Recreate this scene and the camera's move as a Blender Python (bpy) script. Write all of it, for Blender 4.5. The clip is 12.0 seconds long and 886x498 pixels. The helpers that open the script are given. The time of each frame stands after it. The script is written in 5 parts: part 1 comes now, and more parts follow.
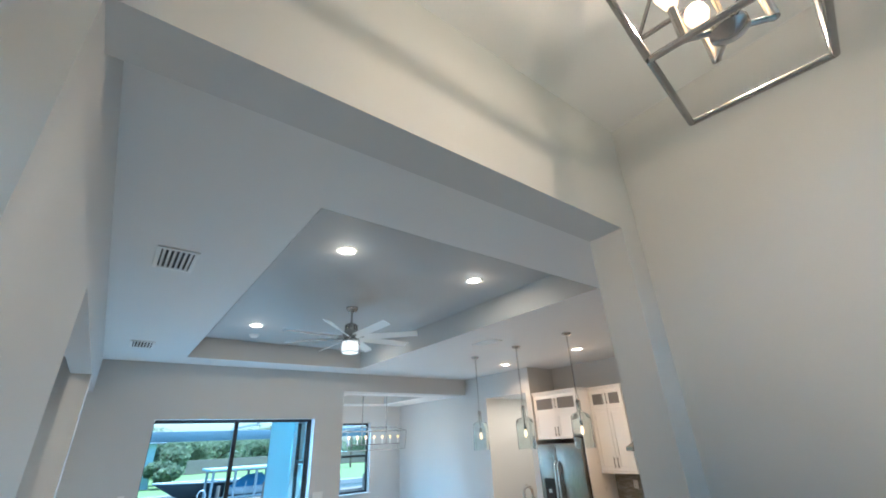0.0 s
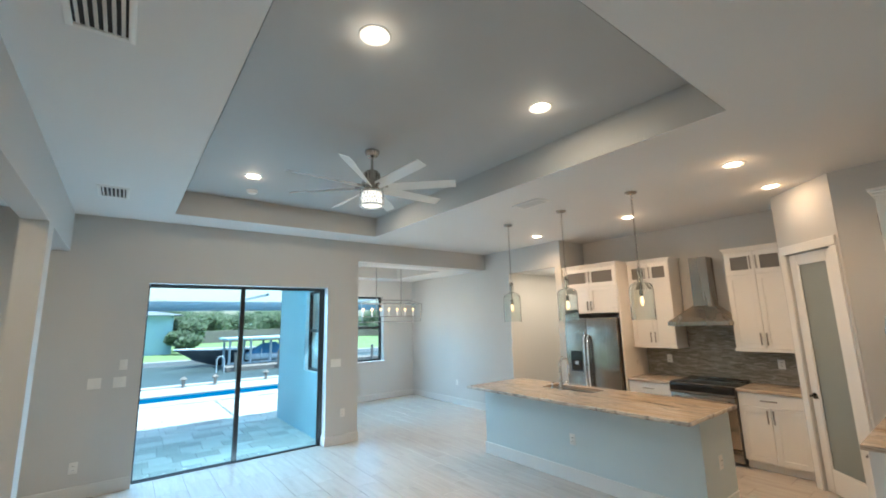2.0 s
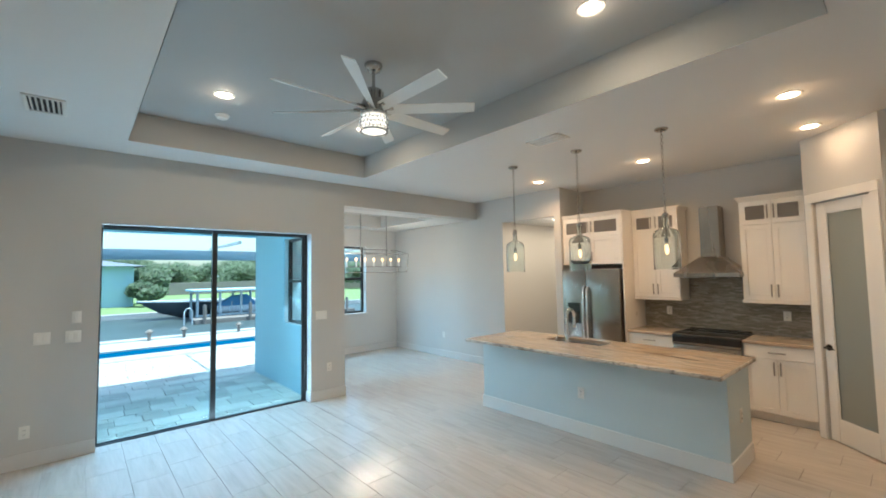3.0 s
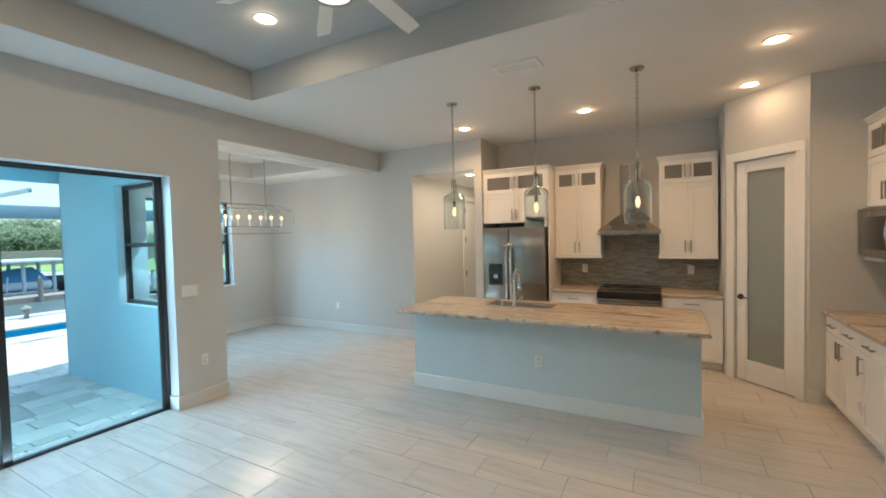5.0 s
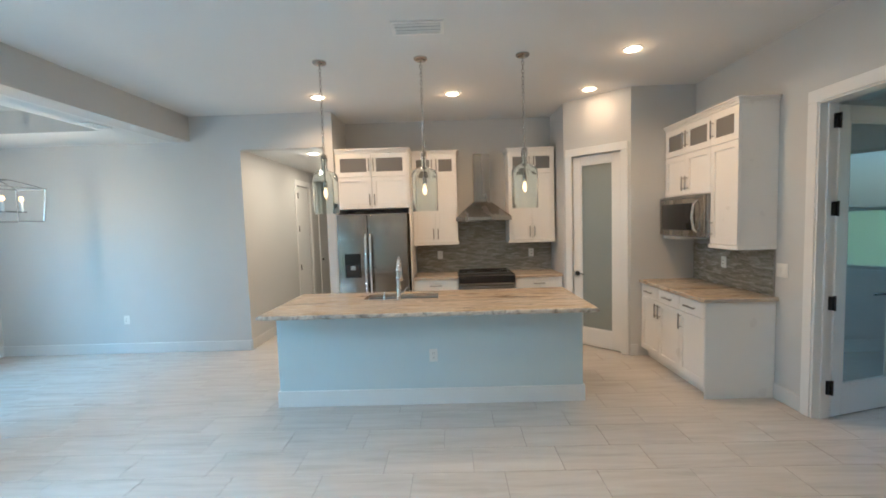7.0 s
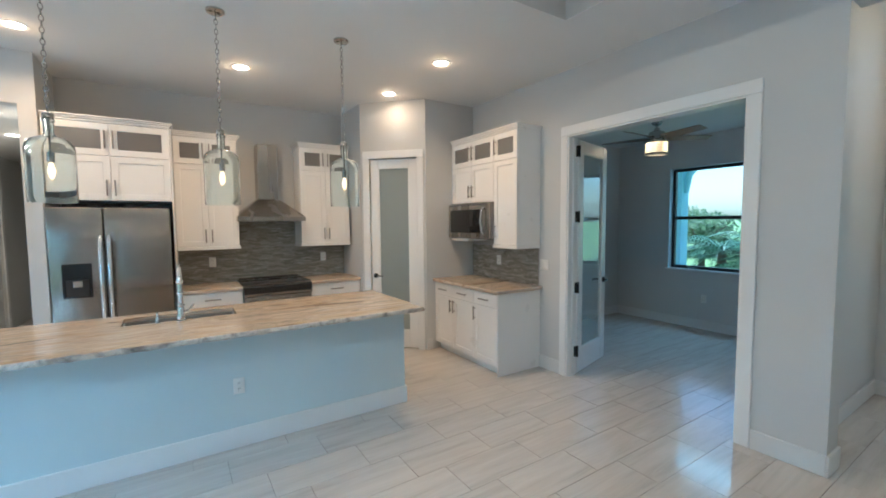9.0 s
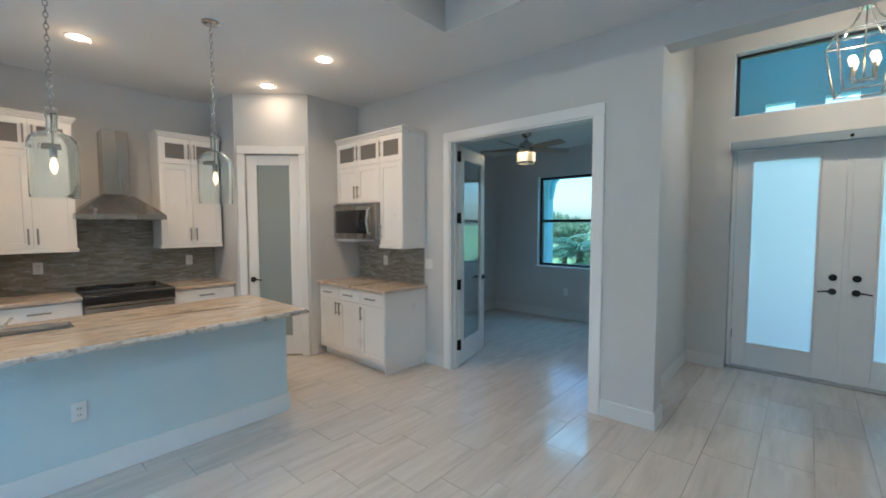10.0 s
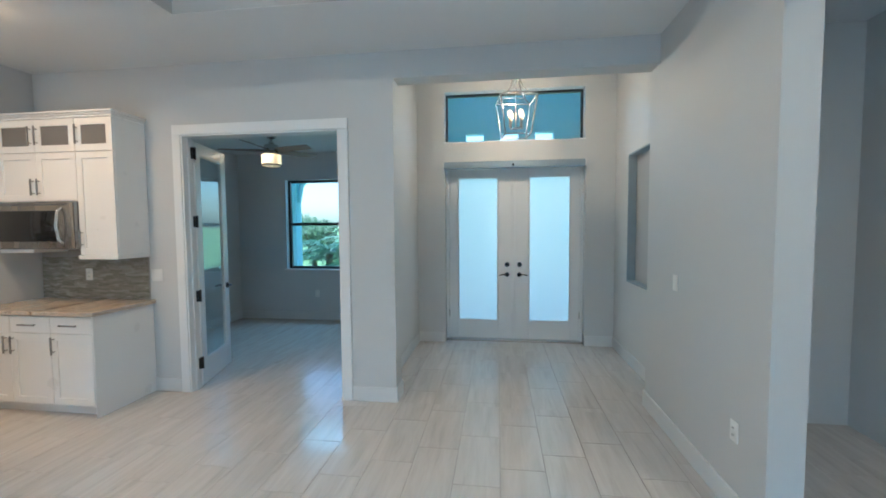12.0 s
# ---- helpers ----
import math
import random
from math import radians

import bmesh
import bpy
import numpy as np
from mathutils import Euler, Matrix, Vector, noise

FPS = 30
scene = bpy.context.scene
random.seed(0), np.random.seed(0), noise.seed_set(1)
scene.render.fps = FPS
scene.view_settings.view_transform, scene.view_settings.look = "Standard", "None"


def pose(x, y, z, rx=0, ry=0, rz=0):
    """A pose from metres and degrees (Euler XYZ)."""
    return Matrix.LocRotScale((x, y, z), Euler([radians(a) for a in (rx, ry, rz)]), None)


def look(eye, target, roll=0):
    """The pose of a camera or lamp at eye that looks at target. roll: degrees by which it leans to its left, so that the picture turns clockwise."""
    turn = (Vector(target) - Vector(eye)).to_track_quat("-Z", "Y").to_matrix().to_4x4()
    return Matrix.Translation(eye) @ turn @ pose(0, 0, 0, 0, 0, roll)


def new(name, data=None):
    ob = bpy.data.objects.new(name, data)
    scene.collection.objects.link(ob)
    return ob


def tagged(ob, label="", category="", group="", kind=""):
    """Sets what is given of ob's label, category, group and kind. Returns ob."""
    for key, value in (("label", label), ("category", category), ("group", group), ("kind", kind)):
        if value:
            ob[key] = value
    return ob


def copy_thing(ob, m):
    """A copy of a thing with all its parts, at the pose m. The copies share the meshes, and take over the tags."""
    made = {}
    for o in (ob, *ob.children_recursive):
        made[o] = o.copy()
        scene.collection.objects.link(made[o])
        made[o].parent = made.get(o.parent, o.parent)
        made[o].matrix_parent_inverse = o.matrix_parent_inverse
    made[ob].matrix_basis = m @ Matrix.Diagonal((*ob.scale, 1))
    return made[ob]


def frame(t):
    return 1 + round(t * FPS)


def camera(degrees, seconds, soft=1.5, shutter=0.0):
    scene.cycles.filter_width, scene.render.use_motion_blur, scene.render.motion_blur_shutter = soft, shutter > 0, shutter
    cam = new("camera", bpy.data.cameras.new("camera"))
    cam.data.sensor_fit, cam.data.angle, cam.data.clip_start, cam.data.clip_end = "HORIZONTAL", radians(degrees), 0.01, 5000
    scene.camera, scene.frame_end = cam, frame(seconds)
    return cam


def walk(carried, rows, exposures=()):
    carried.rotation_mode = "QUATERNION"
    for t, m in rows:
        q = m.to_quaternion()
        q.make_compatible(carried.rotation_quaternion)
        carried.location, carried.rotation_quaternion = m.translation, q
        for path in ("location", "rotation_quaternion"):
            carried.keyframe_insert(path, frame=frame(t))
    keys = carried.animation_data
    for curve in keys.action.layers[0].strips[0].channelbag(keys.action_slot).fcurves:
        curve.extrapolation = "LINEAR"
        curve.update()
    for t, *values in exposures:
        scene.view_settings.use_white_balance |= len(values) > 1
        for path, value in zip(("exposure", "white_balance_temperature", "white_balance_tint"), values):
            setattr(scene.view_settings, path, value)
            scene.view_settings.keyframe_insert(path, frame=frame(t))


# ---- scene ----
cam = camera(94.1, 12.0, 1.8)
PATH = [
    (0, (0.099, 0.03, 1.912), (1.217, 1.457, 2.757), -2.7),
    (0.5, (0.235, 0.242, 1.905), (1.346, 1.73, 2.648), -2.0),
    (1, (0.295, 0.527, 1.869), (1.433, 2.05, 2.489), -1.8),
    (1.5, (0.338, 0.862, 1.854), (1.508, 2.413, 2.327), -1.6),
    (2, (0.424, 1.173, 1.819), (1.626, 2.736, 2.158), -1.4),
    (2.5, (0.468, 1.498, 1.792), (1.72, 3.043, 2.011), -1.1),
    (3, (0.475, 1.811, 1.77), (1.796, 3.309, 1.887), -1.0),
    (5, (0.633, 3.127, 1.703), (2.388, 4.085, 1.638), -1.4),
    (5.5, (0.707, 3.387, 1.691), (2.554, 4.15, 1.597), -1.5),
    (6, (0.783, 3.622, 1.701), (2.704, 4.166, 1.584), -1.7),
    (6.5, (0.812, 3.848, 1.69), (2.784, 4.153, 1.562), -1.9),
    (8.5, (1.237, 4.522, 1.624), (3.052, 3.693, 1.489), -0.7),
    (9, (1.295, 4.584, 1.631), (2.97, 3.499, 1.5), -0.5),
    (9.4, (1.305, 4.575, 1.611), (2.856, 3.318, 1.49), -0.3),
    (9.5, (1.3, 4.581, 1.608), (2.816, 3.283, 1.489), -0.3),
    (10, (1.244, 4.612, 1.6), (2.567, 3.117, 1.482), -0.1),
    (10.5, (1.157, 4.679, 1.589), (2.264, 3.018, 1.472), -0.1),
    (11, (1.118, 4.718, 1.597), (1.961, 2.908, 1.48), -0.1),
    (11.5, (1.135, 4.752, 1.603), (1.694, 2.835, 1.485), -0.2),
    (12, (1.168, 4.81, 1.614), (1.433, 2.831, 1.502), -0.4),
]
walk(cam, [(t, look(eye, target, roll)) for t, eye, target, roll in PATH], [(0, 1.46, 4720, 1), (1, 1.50, 4850, 0), (2, 1.38, 5350, 1), (3, 1.27, 5480, 1), (5.5, 1.16, 5750, 2), (6.5, 1.31, 5300, 1), (8.5, 1.47, 4750, -1), (10.5, 1.32, 4550, -2), (12, 1.56, 4570, -2)])

# ---- world, sun, large lights ----
world = bpy.data.worlds.new("sky")
scene.world = world
world.use_nodes = True
wn = world.node_tree
sky = wn.nodes.new("ShaderNodeTexSky")
sky.sky_type = "NISHITA"
sky.sun_disc = False
sky.sun_elevation = radians(77.5)
sky.sun_rotation = radians(131)
sky.air_density = 1.2
sky.dust_density = 2.0
wn.links.new(sky.outputs[0], wn.nodes["Background"].inputs[0])
wn.nodes["Background"].inputs[1].default_value = 0.15


def lamp(name, kind, m, energy, color, size=0.1, size_y=None, spot=None):
    data = bpy.data.lights.new(name, kind)
    data.energy, data.color = energy, color
    if kind == "AREA":
        data.shape = "RECTANGLE" if size_y else "DISK"
        data.size = size
        if size_y:
            data.size_y = size_y
        if spot:
            data.spread = radians(spot)
    elif kind == "SUN":
        data.angle = radians(size)
    else:
        data.shadow_soft_size = size
    ob = new(name, data)
    ob.matrix_world = m
    return ob


WARM = (1.0, 0.70, 0.44)
COOL = (0.50, 0.80, 1.0)
lamp("sun", "SUN", look((4, -3.5, 24), (0, 0, 0)), 3.4, (1.0, 0.95, 0.88), 0.6)
# skylight that enters by the large openings
lamp("patio_skylight", "AREA", look((1.75, 8.02, 2.62), (1.9, 4.6, 0.2)), 55, COOL, 2.3, 0.5)
# added lamp on the sill, in place of light thrown up by sunlit paving
lamp("patio_bounce", "AREA", look((1.8, 7.54, 0.02), (1.75, 6.9, 3.1)), 7.0, (0.66, 0.87, 1.0), 2.1, 0.05)
lamp("porch_skylight", "AREA", look((0.95, -2.2, 1.5), (0.95, -1.0, 1.3)), 4.2, (1.0, 0.95, 0.88), 2.2, 2.2)
lamp("studio_skylight", "AREA", look((4.2, -2.6, 2.75), (4.0, -0.6, 0.4)), 10, COOL, 1.5, 0.7)
lamp("dining_skylight", "AREA", look((4.4, 10.95, 2.75), (4.6, 8.6, 0.1)), 20, COOL, 1.6, 0.7, 110)


lamp("transom_skylight", "AREA", look((0.97, -2.0, 4.05), (0.97, 0.5, 1.4)), 34, COOL, 1.8, 0.6)
lamp("dining_window_skylight", "AREA", look((3.44, 8.475, 1.70), (5.6, 8.6, 0.4)), 5, COOL, 1.0, 1.35)


# ---- materials ----
def mat(name, color, rough=0.5, metal=0.0, vary=0.06, scale=6.0, bump=0.0, bump_scale=120.0, stretch=(1, 1, 1), spec=0.5, rand=0.0, rough_vary=0.08):
    m = bpy.data.materials.new(name)
    m.use_nodes = True
    nt = m.node_tree
    b = nt.nodes["Principled BSDF"]
    b.inputs["Metallic"].default_value = metal
    b.inputs["Specular IOR Level"].default_value = spec
    tc = nt.nodes.new("ShaderNodeTexCoord")
    mp = nt.nodes.new("ShaderNodeMapping")
    mp.inputs["Scale"].default_value = stretch
    nt.links.new(tc.outputs["Object"], mp.inputs[0])
    n1 = nt.nodes.new("ShaderNodeTexNoise")
    n1.inputs["Scale"].default_value, n1.inputs["Detail"].default_value = scale, 6
    nt.links.new(mp.outputs[0], n1.inputs["Vector"])
    cr = nt.nodes.new("ShaderNodeMix")
    cr.data_type = "RGBA"
    cr.inputs["A"].default_value = (*[c * (1 - vary) for c in color], 1)
    cr.inputs["B"].default_value = (*[min(1, c * (1 + vary)) for c in color], 1)
    nt.links.new(n1.outputs["Fac"], cr.inputs["Factor"])
    col = cr.outputs["Result"]
    if rand:
        oi = nt.nodes.new("ShaderNodeObjectInfo")
        hs = nt.nodes.new("ShaderNodeHueSaturation")
        mr = nt.nodes.new("ShaderNodeMapRange")
        mr.inputs["To Min"].default_value, mr.inputs["To Max"].default_value = 1 - rand, 1 + rand
        nt.links.new(oi.outputs["Random"], mr.inputs["Value"])
        nt.links.new(mr.outputs[0], hs.inputs["Value"])
        nt.links.new(col, hs.inputs["Color"])
        col = hs.outputs[0]
    nt.links.new(col, b.inputs["Base Color"])
    rr = nt.nodes.new("ShaderNodeMapRange")
    rr.inputs["To Min"].default_value, rr.inputs["To Max"].default_value = max(0, rough - rough_vary), min(1, rough + rough_vary)
    nt.links.new(n1.outputs["Fac"], rr.inputs["Value"])
    nt.links.new(rr.outputs[0], b.inputs["Roughness"])
    if bump:
        n2 = nt.nodes.new("ShaderNodeTexNoise")
        n2.inputs["Scale"].default_value, n2.inputs["Detail"].default_value = bump_scale, 3
        nt.links.new(mp.outputs[0], n2.inputs["Vector"])
        bp = nt.nodes.new("ShaderNodeBump")
        bp.inputs["Strength"].default_value, bp.inputs["Distance"].default_value = bump, 0.004
        nt.links.new(n2.outputs["Fac"], bp.inputs["Height"])
        nt.links.new(bp.outputs[0], b.inputs["Normal"])
    return m


def glow(name, color, strength):
    m = bpy.data.materials.new(name)
    m.use_nodes = True
    b = m.node_tree.nodes["Principled BSDF"]
    b.inputs["Base Color"].default_value = (*color, 1)
    b.inputs["Emission Color"].default_value = (*color, 1)
    b.inputs["Emission Strength"].default_value = strength
    return m


def clear(name, color=(1, 1, 1), rough=0.0, ior=1.45):
    m = bpy.data.materials.new(name)
    m.use_nodes = True
    b = m.node_tree.nodes["Principled BSDF"]
    b.inputs["Base Color"].default_value = (*color, 1)
    b.inputs["Transmission Weight"].default_value = 1.0
    b.inputs["Roughness"].default_value, b.inputs["IOR"].default_value = rough, ior
    return m


def ramp_mat(name, stops, scale, stretch, rough, distort=0.0, rand=False, bump=0.0, island=False, detail=8):
    """Streaked stone: stretched noise through a colour ramp."""
    m = bpy.data.materials.new(name)
    m.use_nodes = True
    nt = m.node_tree
    b = nt.nodes["Principled BSDF"]
    tc = nt.nodes.new("ShaderNodeTexCoord")
    mp = nt.nodes.new("ShaderNodeMapping")
    mp.inputs["Scale"].default_value = stretch
    vec = tc.outputs["Object"]
    if rand:
        oi = nt.nodes.new("ShaderNodeObjectInfo")
        add = nt.nodes.new("ShaderNodeVectorMath")
        mul = nt.nodes.new("ShaderNodeMath")
        mul.operation = "MULTIPLY"
        mul.inputs[1].default_value = 37.0
        isl_ = nt.nodes.new("ShaderNodeNewGeometry")
        sm_ = nt.nodes.new("ShaderNodeMath")
        nt.links.new(oi.outputs["Random"], sm_.inputs[0])
        nt.links.new(isl_.outputs["Random Per Island"], sm_.inputs[1])
        nt.links.new(sm_.outputs[0], mul.inputs[0])
        nt.links.new(vec, add.inputs[0])
        nt.links.new(mul.outputs[0], add.inputs[1])
        vec = add.outputs[0]
    nt.links.new(vec, mp.inputs[0])
    n = nt.nodes.new("ShaderNodeTexNoise")
    n.inputs["Scale"].default_value, n.inputs["Detail"].default_value = scale, detail
    n.inputs["Roughness"].default_value, n.inputs["Distortion"].default_value = 0.62, distort
    nt.links.new(mp.outputs[0], n.inputs["Vector"])
    fac = n.outputs["Fac"]
    if island:
        ge = nt.nodes.new("ShaderNodeNewGeometry")
        ma = nt.nodes.new("ShaderNodeMath")
        ma.operation = "MULTIPLY_ADD"
        ma.inputs[1].default_value = 0.35
        nt.links.new(ge.outputs["Random Per Island"], ma.inputs[0])
        sc = nt.nodes.new("ShaderNodeMath")
        sc.operation = "MULTIPLY"
        sc.inputs[1].default_value = 0.65
        nt.links.new(fac, sc.inputs[0])
        nt.links.new(sc.outputs[0], ma.inputs[2])
        fac = ma.outputs[0]
    r = nt.nodes.new("ShaderNodeValToRGB")
    while len(r.color_ramp.elements) < len(stops):
        r.color_ramp.elements.new(0.5)
    for e, (p, c) in zip(r.color_ramp.elements, stops):
        e.position, e.color = p, (*c, 1)
    nt.links.new(fac, r.inputs[0])
    nt.links.new(r.outputs[0], b.inputs["Base Color"])
    rr = nt.nodes.new("ShaderNodeMapRange")
    rr.inputs["To Min"].default_value, rr.inputs["To Max"].default_value = rough * 0.8, rough * 1.3
    nt.links.new(n.outputs["Fac"], rr.inputs["Value"])
    nt.links.new(rr.outputs[0], b.inputs["Roughness"])
    if bump:
        bp = nt.nodes.new("ShaderNodeBump")
        bp.inputs["Strength"].default_value, bp.inputs["Distance"].default_value = bump, 0.003
        nt.links.new(n.outputs["Fac"], bp.inputs["Height"])
        nt.links.new(bp.outputs[0], b.inputs["Normal"])
    return m


PAINT = mat("grey_wall_paint", (0.56, 0.56, 0.55), 0.55, vary=0.025, scale=1.3, bump=0.12, bump_scale=160)
CEIL = mat("ceiling_paint", (0.71, 0.71, 0.70), 0.75, vary=0.025, scale=1.1, bump=0.25, bump_scale=110)
TRAY = mat("tray_paint", (0.44, 0.445, 0.44), 0.65, vary=0.03, scale=1.2, bump=0.2, bump_scale=110)
BASE = mat("baseboard_paint", (0.64, 0.64, 0.63), 0.4, vary=0.03, scale=3)
TRIM = mat("white_trim_paint", (0.76, 0.76, 0.75), 0.35, vary=0.02, scale=3)
CAB = mat("white_cabinet_lacquer", (0.80, 0.78, 0.75), 0.3, vary=0.02, scale=4)
ISLAND = mat("island_paint", (0.58, 0.66, 0.68), 0.5, vary=0.025, scale=1.5, bump=0.12, bump_scale=160)
TILE = ramp_mat("striated_tile", [(0.25, (0.44, 0.405, 0.37)), (0.42, (0.52, 0.485, 0.445)), (0.58, (0.565, 0.53, 0.49)), (0.8, (0.62, 0.585, 0.545))], 2.4, (6.5, 0.6, 6.5), 0.15, 0.5, rand=True)
GROUT = mat("grout", (0.36, 0.335, 0.31), 0.85, vary=0.1, scale=30)
STONE = ramp_mat("veined_granite", [(0.30, (0.13, 0.09, 0.065)), (0.38, (0.36, 0.27, 0.19)), (0.44, (0.56, 0.45, 0.33)), (0.49, (0.40, 0.34, 0.29)), (0.54, (0.64, 0.54, 0.42)), (0.60, (0.30, 0.25, 0.21)), (0.66, (0.60, 0.53, 0.44)), (0.74, (0.70, 0.65, 0.57))], 2.3, (3.4, 0.42, 3.4), 0.12, 1.2)
STONE_EDGE = ramp_mat("chiselled_granite_edge", [(0.3, (0.10, 0.09, 0.08)), (0.45, (0.40, 0.36, 0.31)), (0.55, (0.62, 0.57, 0.50)), (0.7, (0.22, 0.19, 0.17))], 9.0, (1, 1, 1), 0.4, 0.5, bump=0.6)
MOSAIC = ramp_mat("glass_stone_mosaic", [(0.2, (0.18, 0.165, 0.132)), (0.5, (0.295, 0.277, 0.233)), (0.8, (0.45, 0.43, 0.375))], 9.0, (1, 1, 6), 0.25, 0.2, island=True)
# the warm tint puts the room's warm reflections into the steel colour
STEEL = mat("brushed_steel", (0.34, 0.30, 0.255), 0.24, 1.0, vary=0.05, scale=5, stretch=(1, 1, 0.1), rough_vary=0.05)
# brighter copy of the steel, with the hood's warm highlight in its colour
HOODSTEEL = mat("warm_lit_brushed_steel", (0.39, 0.36, 0.32), 0.27, 1.0, vary=0.06, scale=5, stretch=(1, 1, 0.1), rough_vary=0.05)
DARKSTEEL = mat("dark_stainless", (0.30, 0.31, 0.32), 0.26, 1.0, vary=0.05, scale=5, stretch=(0.1, 0.1, 1), rough_vary=0.05)
HANDLE = mat("brushed_nickel_pull", (0.33, 0.31, 0.29), 0.3, 1.0, vary=0.05)
NICKEL = mat("satin_nickel", (0.58, 0.56, 0.53), 0.22, 1.0, vary=0.03)
PEWTER = mat("polished_pewter", (0.48, 0.47, 0.455), 0.18, 1.0, vary=0.05, rough_vary=0.04)
SINKSTEEL = mat("brushed_sink_steel", (0.42, 0.42, 0.41), 0.35, 0.8, vary=0.1)
CHROME = mat("polished_chrome", (0.82, 0.82, 0.82), 0.09, 1.0, vary=0.02, rough_vary=0.02)
for steel in (STEEL, HOODSTEEL, DARKSTEEL):
    sn = steel.node_tree
    tg = sn.nodes.new("ShaderNodeTangent")
    tg.direction_type, tg.axis = "RADIAL", "Z"
    sn.nodes["Principled BSDF"].inputs["Anisotropic"].default_value = 0.7
    sn.links.new(tg.outputs[0], sn.nodes["Principled BSDF"].inputs["Tangent"])
BLACK = mat("black_enamel", (0.012, 0.012, 0.013), 0.2, vary=0.2)
BLACKGLASS = mat("black_glass", (0.015, 0.016, 0.018), 0.05, vary=0.1, rough_vary=0.02)
BRONZE = mat("black_bronze_frame", (0.018, 0.019, 0.02), 0.4, vary=0.15)
SOCKET = mat("white_plastic", (0.78, 0.77, 0.74), 0.4, vary=0.02)
DARK = mat("dark_void", (0.03, 0.03, 0.03), 0.9, vary=0.2)
BLADE = mat("brushed_silver_blade", (0.82, 0.83, 0.82), 0.45, 0.0, vary=0.04)
WOODBLADE = mat("weathered_wood_blade", (0.26, 0.21, 0.17), 0.5, vary=0.25, scale=10, stretch=(1, 8, 8))
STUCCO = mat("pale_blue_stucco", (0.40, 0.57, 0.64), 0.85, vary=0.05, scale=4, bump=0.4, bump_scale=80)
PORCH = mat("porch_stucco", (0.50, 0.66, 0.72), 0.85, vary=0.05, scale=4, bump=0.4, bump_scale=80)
LANAI = mat("pale_soffit_paint", (0.50, 0.66, 0.70), 0.8, vary=0.04, scale=3, bump=0.3, bump_scale=60)
PAVER = mat("tumbled_paver", (0.54, 0.53, 0.48), 0.85, vary=0.14, scale=14, bump=0.5, bump_scale=90, rand=0.22)
SAND = mat("paver_bed", (0.47, 0.46, 0.42), 0.95, vary=0.2, scale=40)
# green is muted: outdoor haze is put into the colour
GRASS = mat("mown_grass", (0.20, 0.28, 0.10), 0.9, vary=0.3, scale=1.5, bump=0.5, bump_scale=40)
PALMLEAF = mat("palm_frond", (0.05, 0.12, 0.05), 0.45, vary=0.5, scale=4)
BARK = mat("bark", (0.16, 0.12, 0.09), 0.9, vary=0.3, scale=12, bump=0.5, bump_scale=40)
POOL = mat("pool_water", (0.008, 0.075, 0.15), 0.6, spec=0.0, vary=0.15, scale=3, bump=0.2, bump_scale=5, rough_vary=0.03)
# bright ripple glints are painted into the colour by the stretched noise
CANAL = mat("canal_water", (0.075, 0.10, 0.10), 0.3, vary=0.6, scale=0.9, bump=1.0, bump_scale=2.2, rough_vary=0.05, spec=0.03, stretch=(0.35, 1, 1))
CONCRETE = mat("pale_concrete", (0.46, 0.46, 0.44), 0.8, vary=0.12, scale=3, bump=0.3, bump_scale=40)
ROOF = mat("grey_shingle_roof", (0.20, 0.22, 0.25), 0.85, vary=0.2, scale=8)
# hull colour lifted to paint in the haze over the water
HULL = mat("dark_boat_hull", (0.085, 0.095, 0.115), 0.25, vary=0.1)
CANVAS = mat("blue_canvas", (0.10, 0.24, 0.42), 0.8, vary=0.15)
DOCKWOOD = mat("dock_timber", (0.24, 0.21, 0.18), 0.85, vary=0.25, scale=6)
LIFT = mat("weathered_lift_metal", (0.40, 0.46, 0.49), 0.5, 0.1, vary=0.12)
ALU = mat("white_aluminium", (0.66, 0.70, 0.72), 0.4, 0.1, vary=0.04)
BEAM = mat("slate_blue_cage_beam", (0.17, 0.25, 0.31), 0.5, vary=0.05)
SHADE = mat("grey_valance_fabric", (0.27, 0.33, 0.38), 0.8, vary=0.08, scale=20)
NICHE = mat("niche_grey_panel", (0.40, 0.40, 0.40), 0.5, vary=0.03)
TRANSOMPANE = clear("transom_glass", (0.93, 0.975, 0.985), 0.0, 1.2)
PANE = clear("window_glass", (0.78, 0.90, 0.915), 0.0, 1.2)
MIRRORPANE = clear("door_glass", (0.90, 0.95, 0.95), 0.0, 1.5)
BOTTLE = clear("sea_glass", (0.915, 0.96, 0.955), 0.01, 1.5)
CRYSTAL = clear("clear_crystal", (0.97, 0.98, 0.98), 0.03, 1.45)
LENS = glow("lamp_lens", (1.0, 0.82, 0.60), 8.0)
BULB = glow("warm_bulb", (1.0, 0.62, 0.27), 1.1)
FANGLOW = glow("fan_light_core", (1.0, 0.90, 0.76), 0.42)


def frosted(name, color, through_share, rough=0.5):
    m = bpy.data.materials.new(name)
    m.use_nodes = True
    nt = m.node_tree
    b = nt.nodes["Principled BSDF"]
    b.inputs["Base Color"].default_value = (*color, 1)
    b.inputs["Roughness"].default_value = rough
    t = nt.nodes.new("ShaderNodeBsdfTranslucent")
    t.inputs[0].default_value = (*color, 1)
    mx = nt.nodes.new("ShaderNodeMixShader")
    mx.inputs[0].default_value = through_share
    nt.links.new(b.outputs[0], mx.inputs[1])
    nt.links.new(t.outputs[0], mx.inputs[2])
    nt.links.new(mx.outputs[0], nt.nodes["Material Output"].inputs[0])
    return m


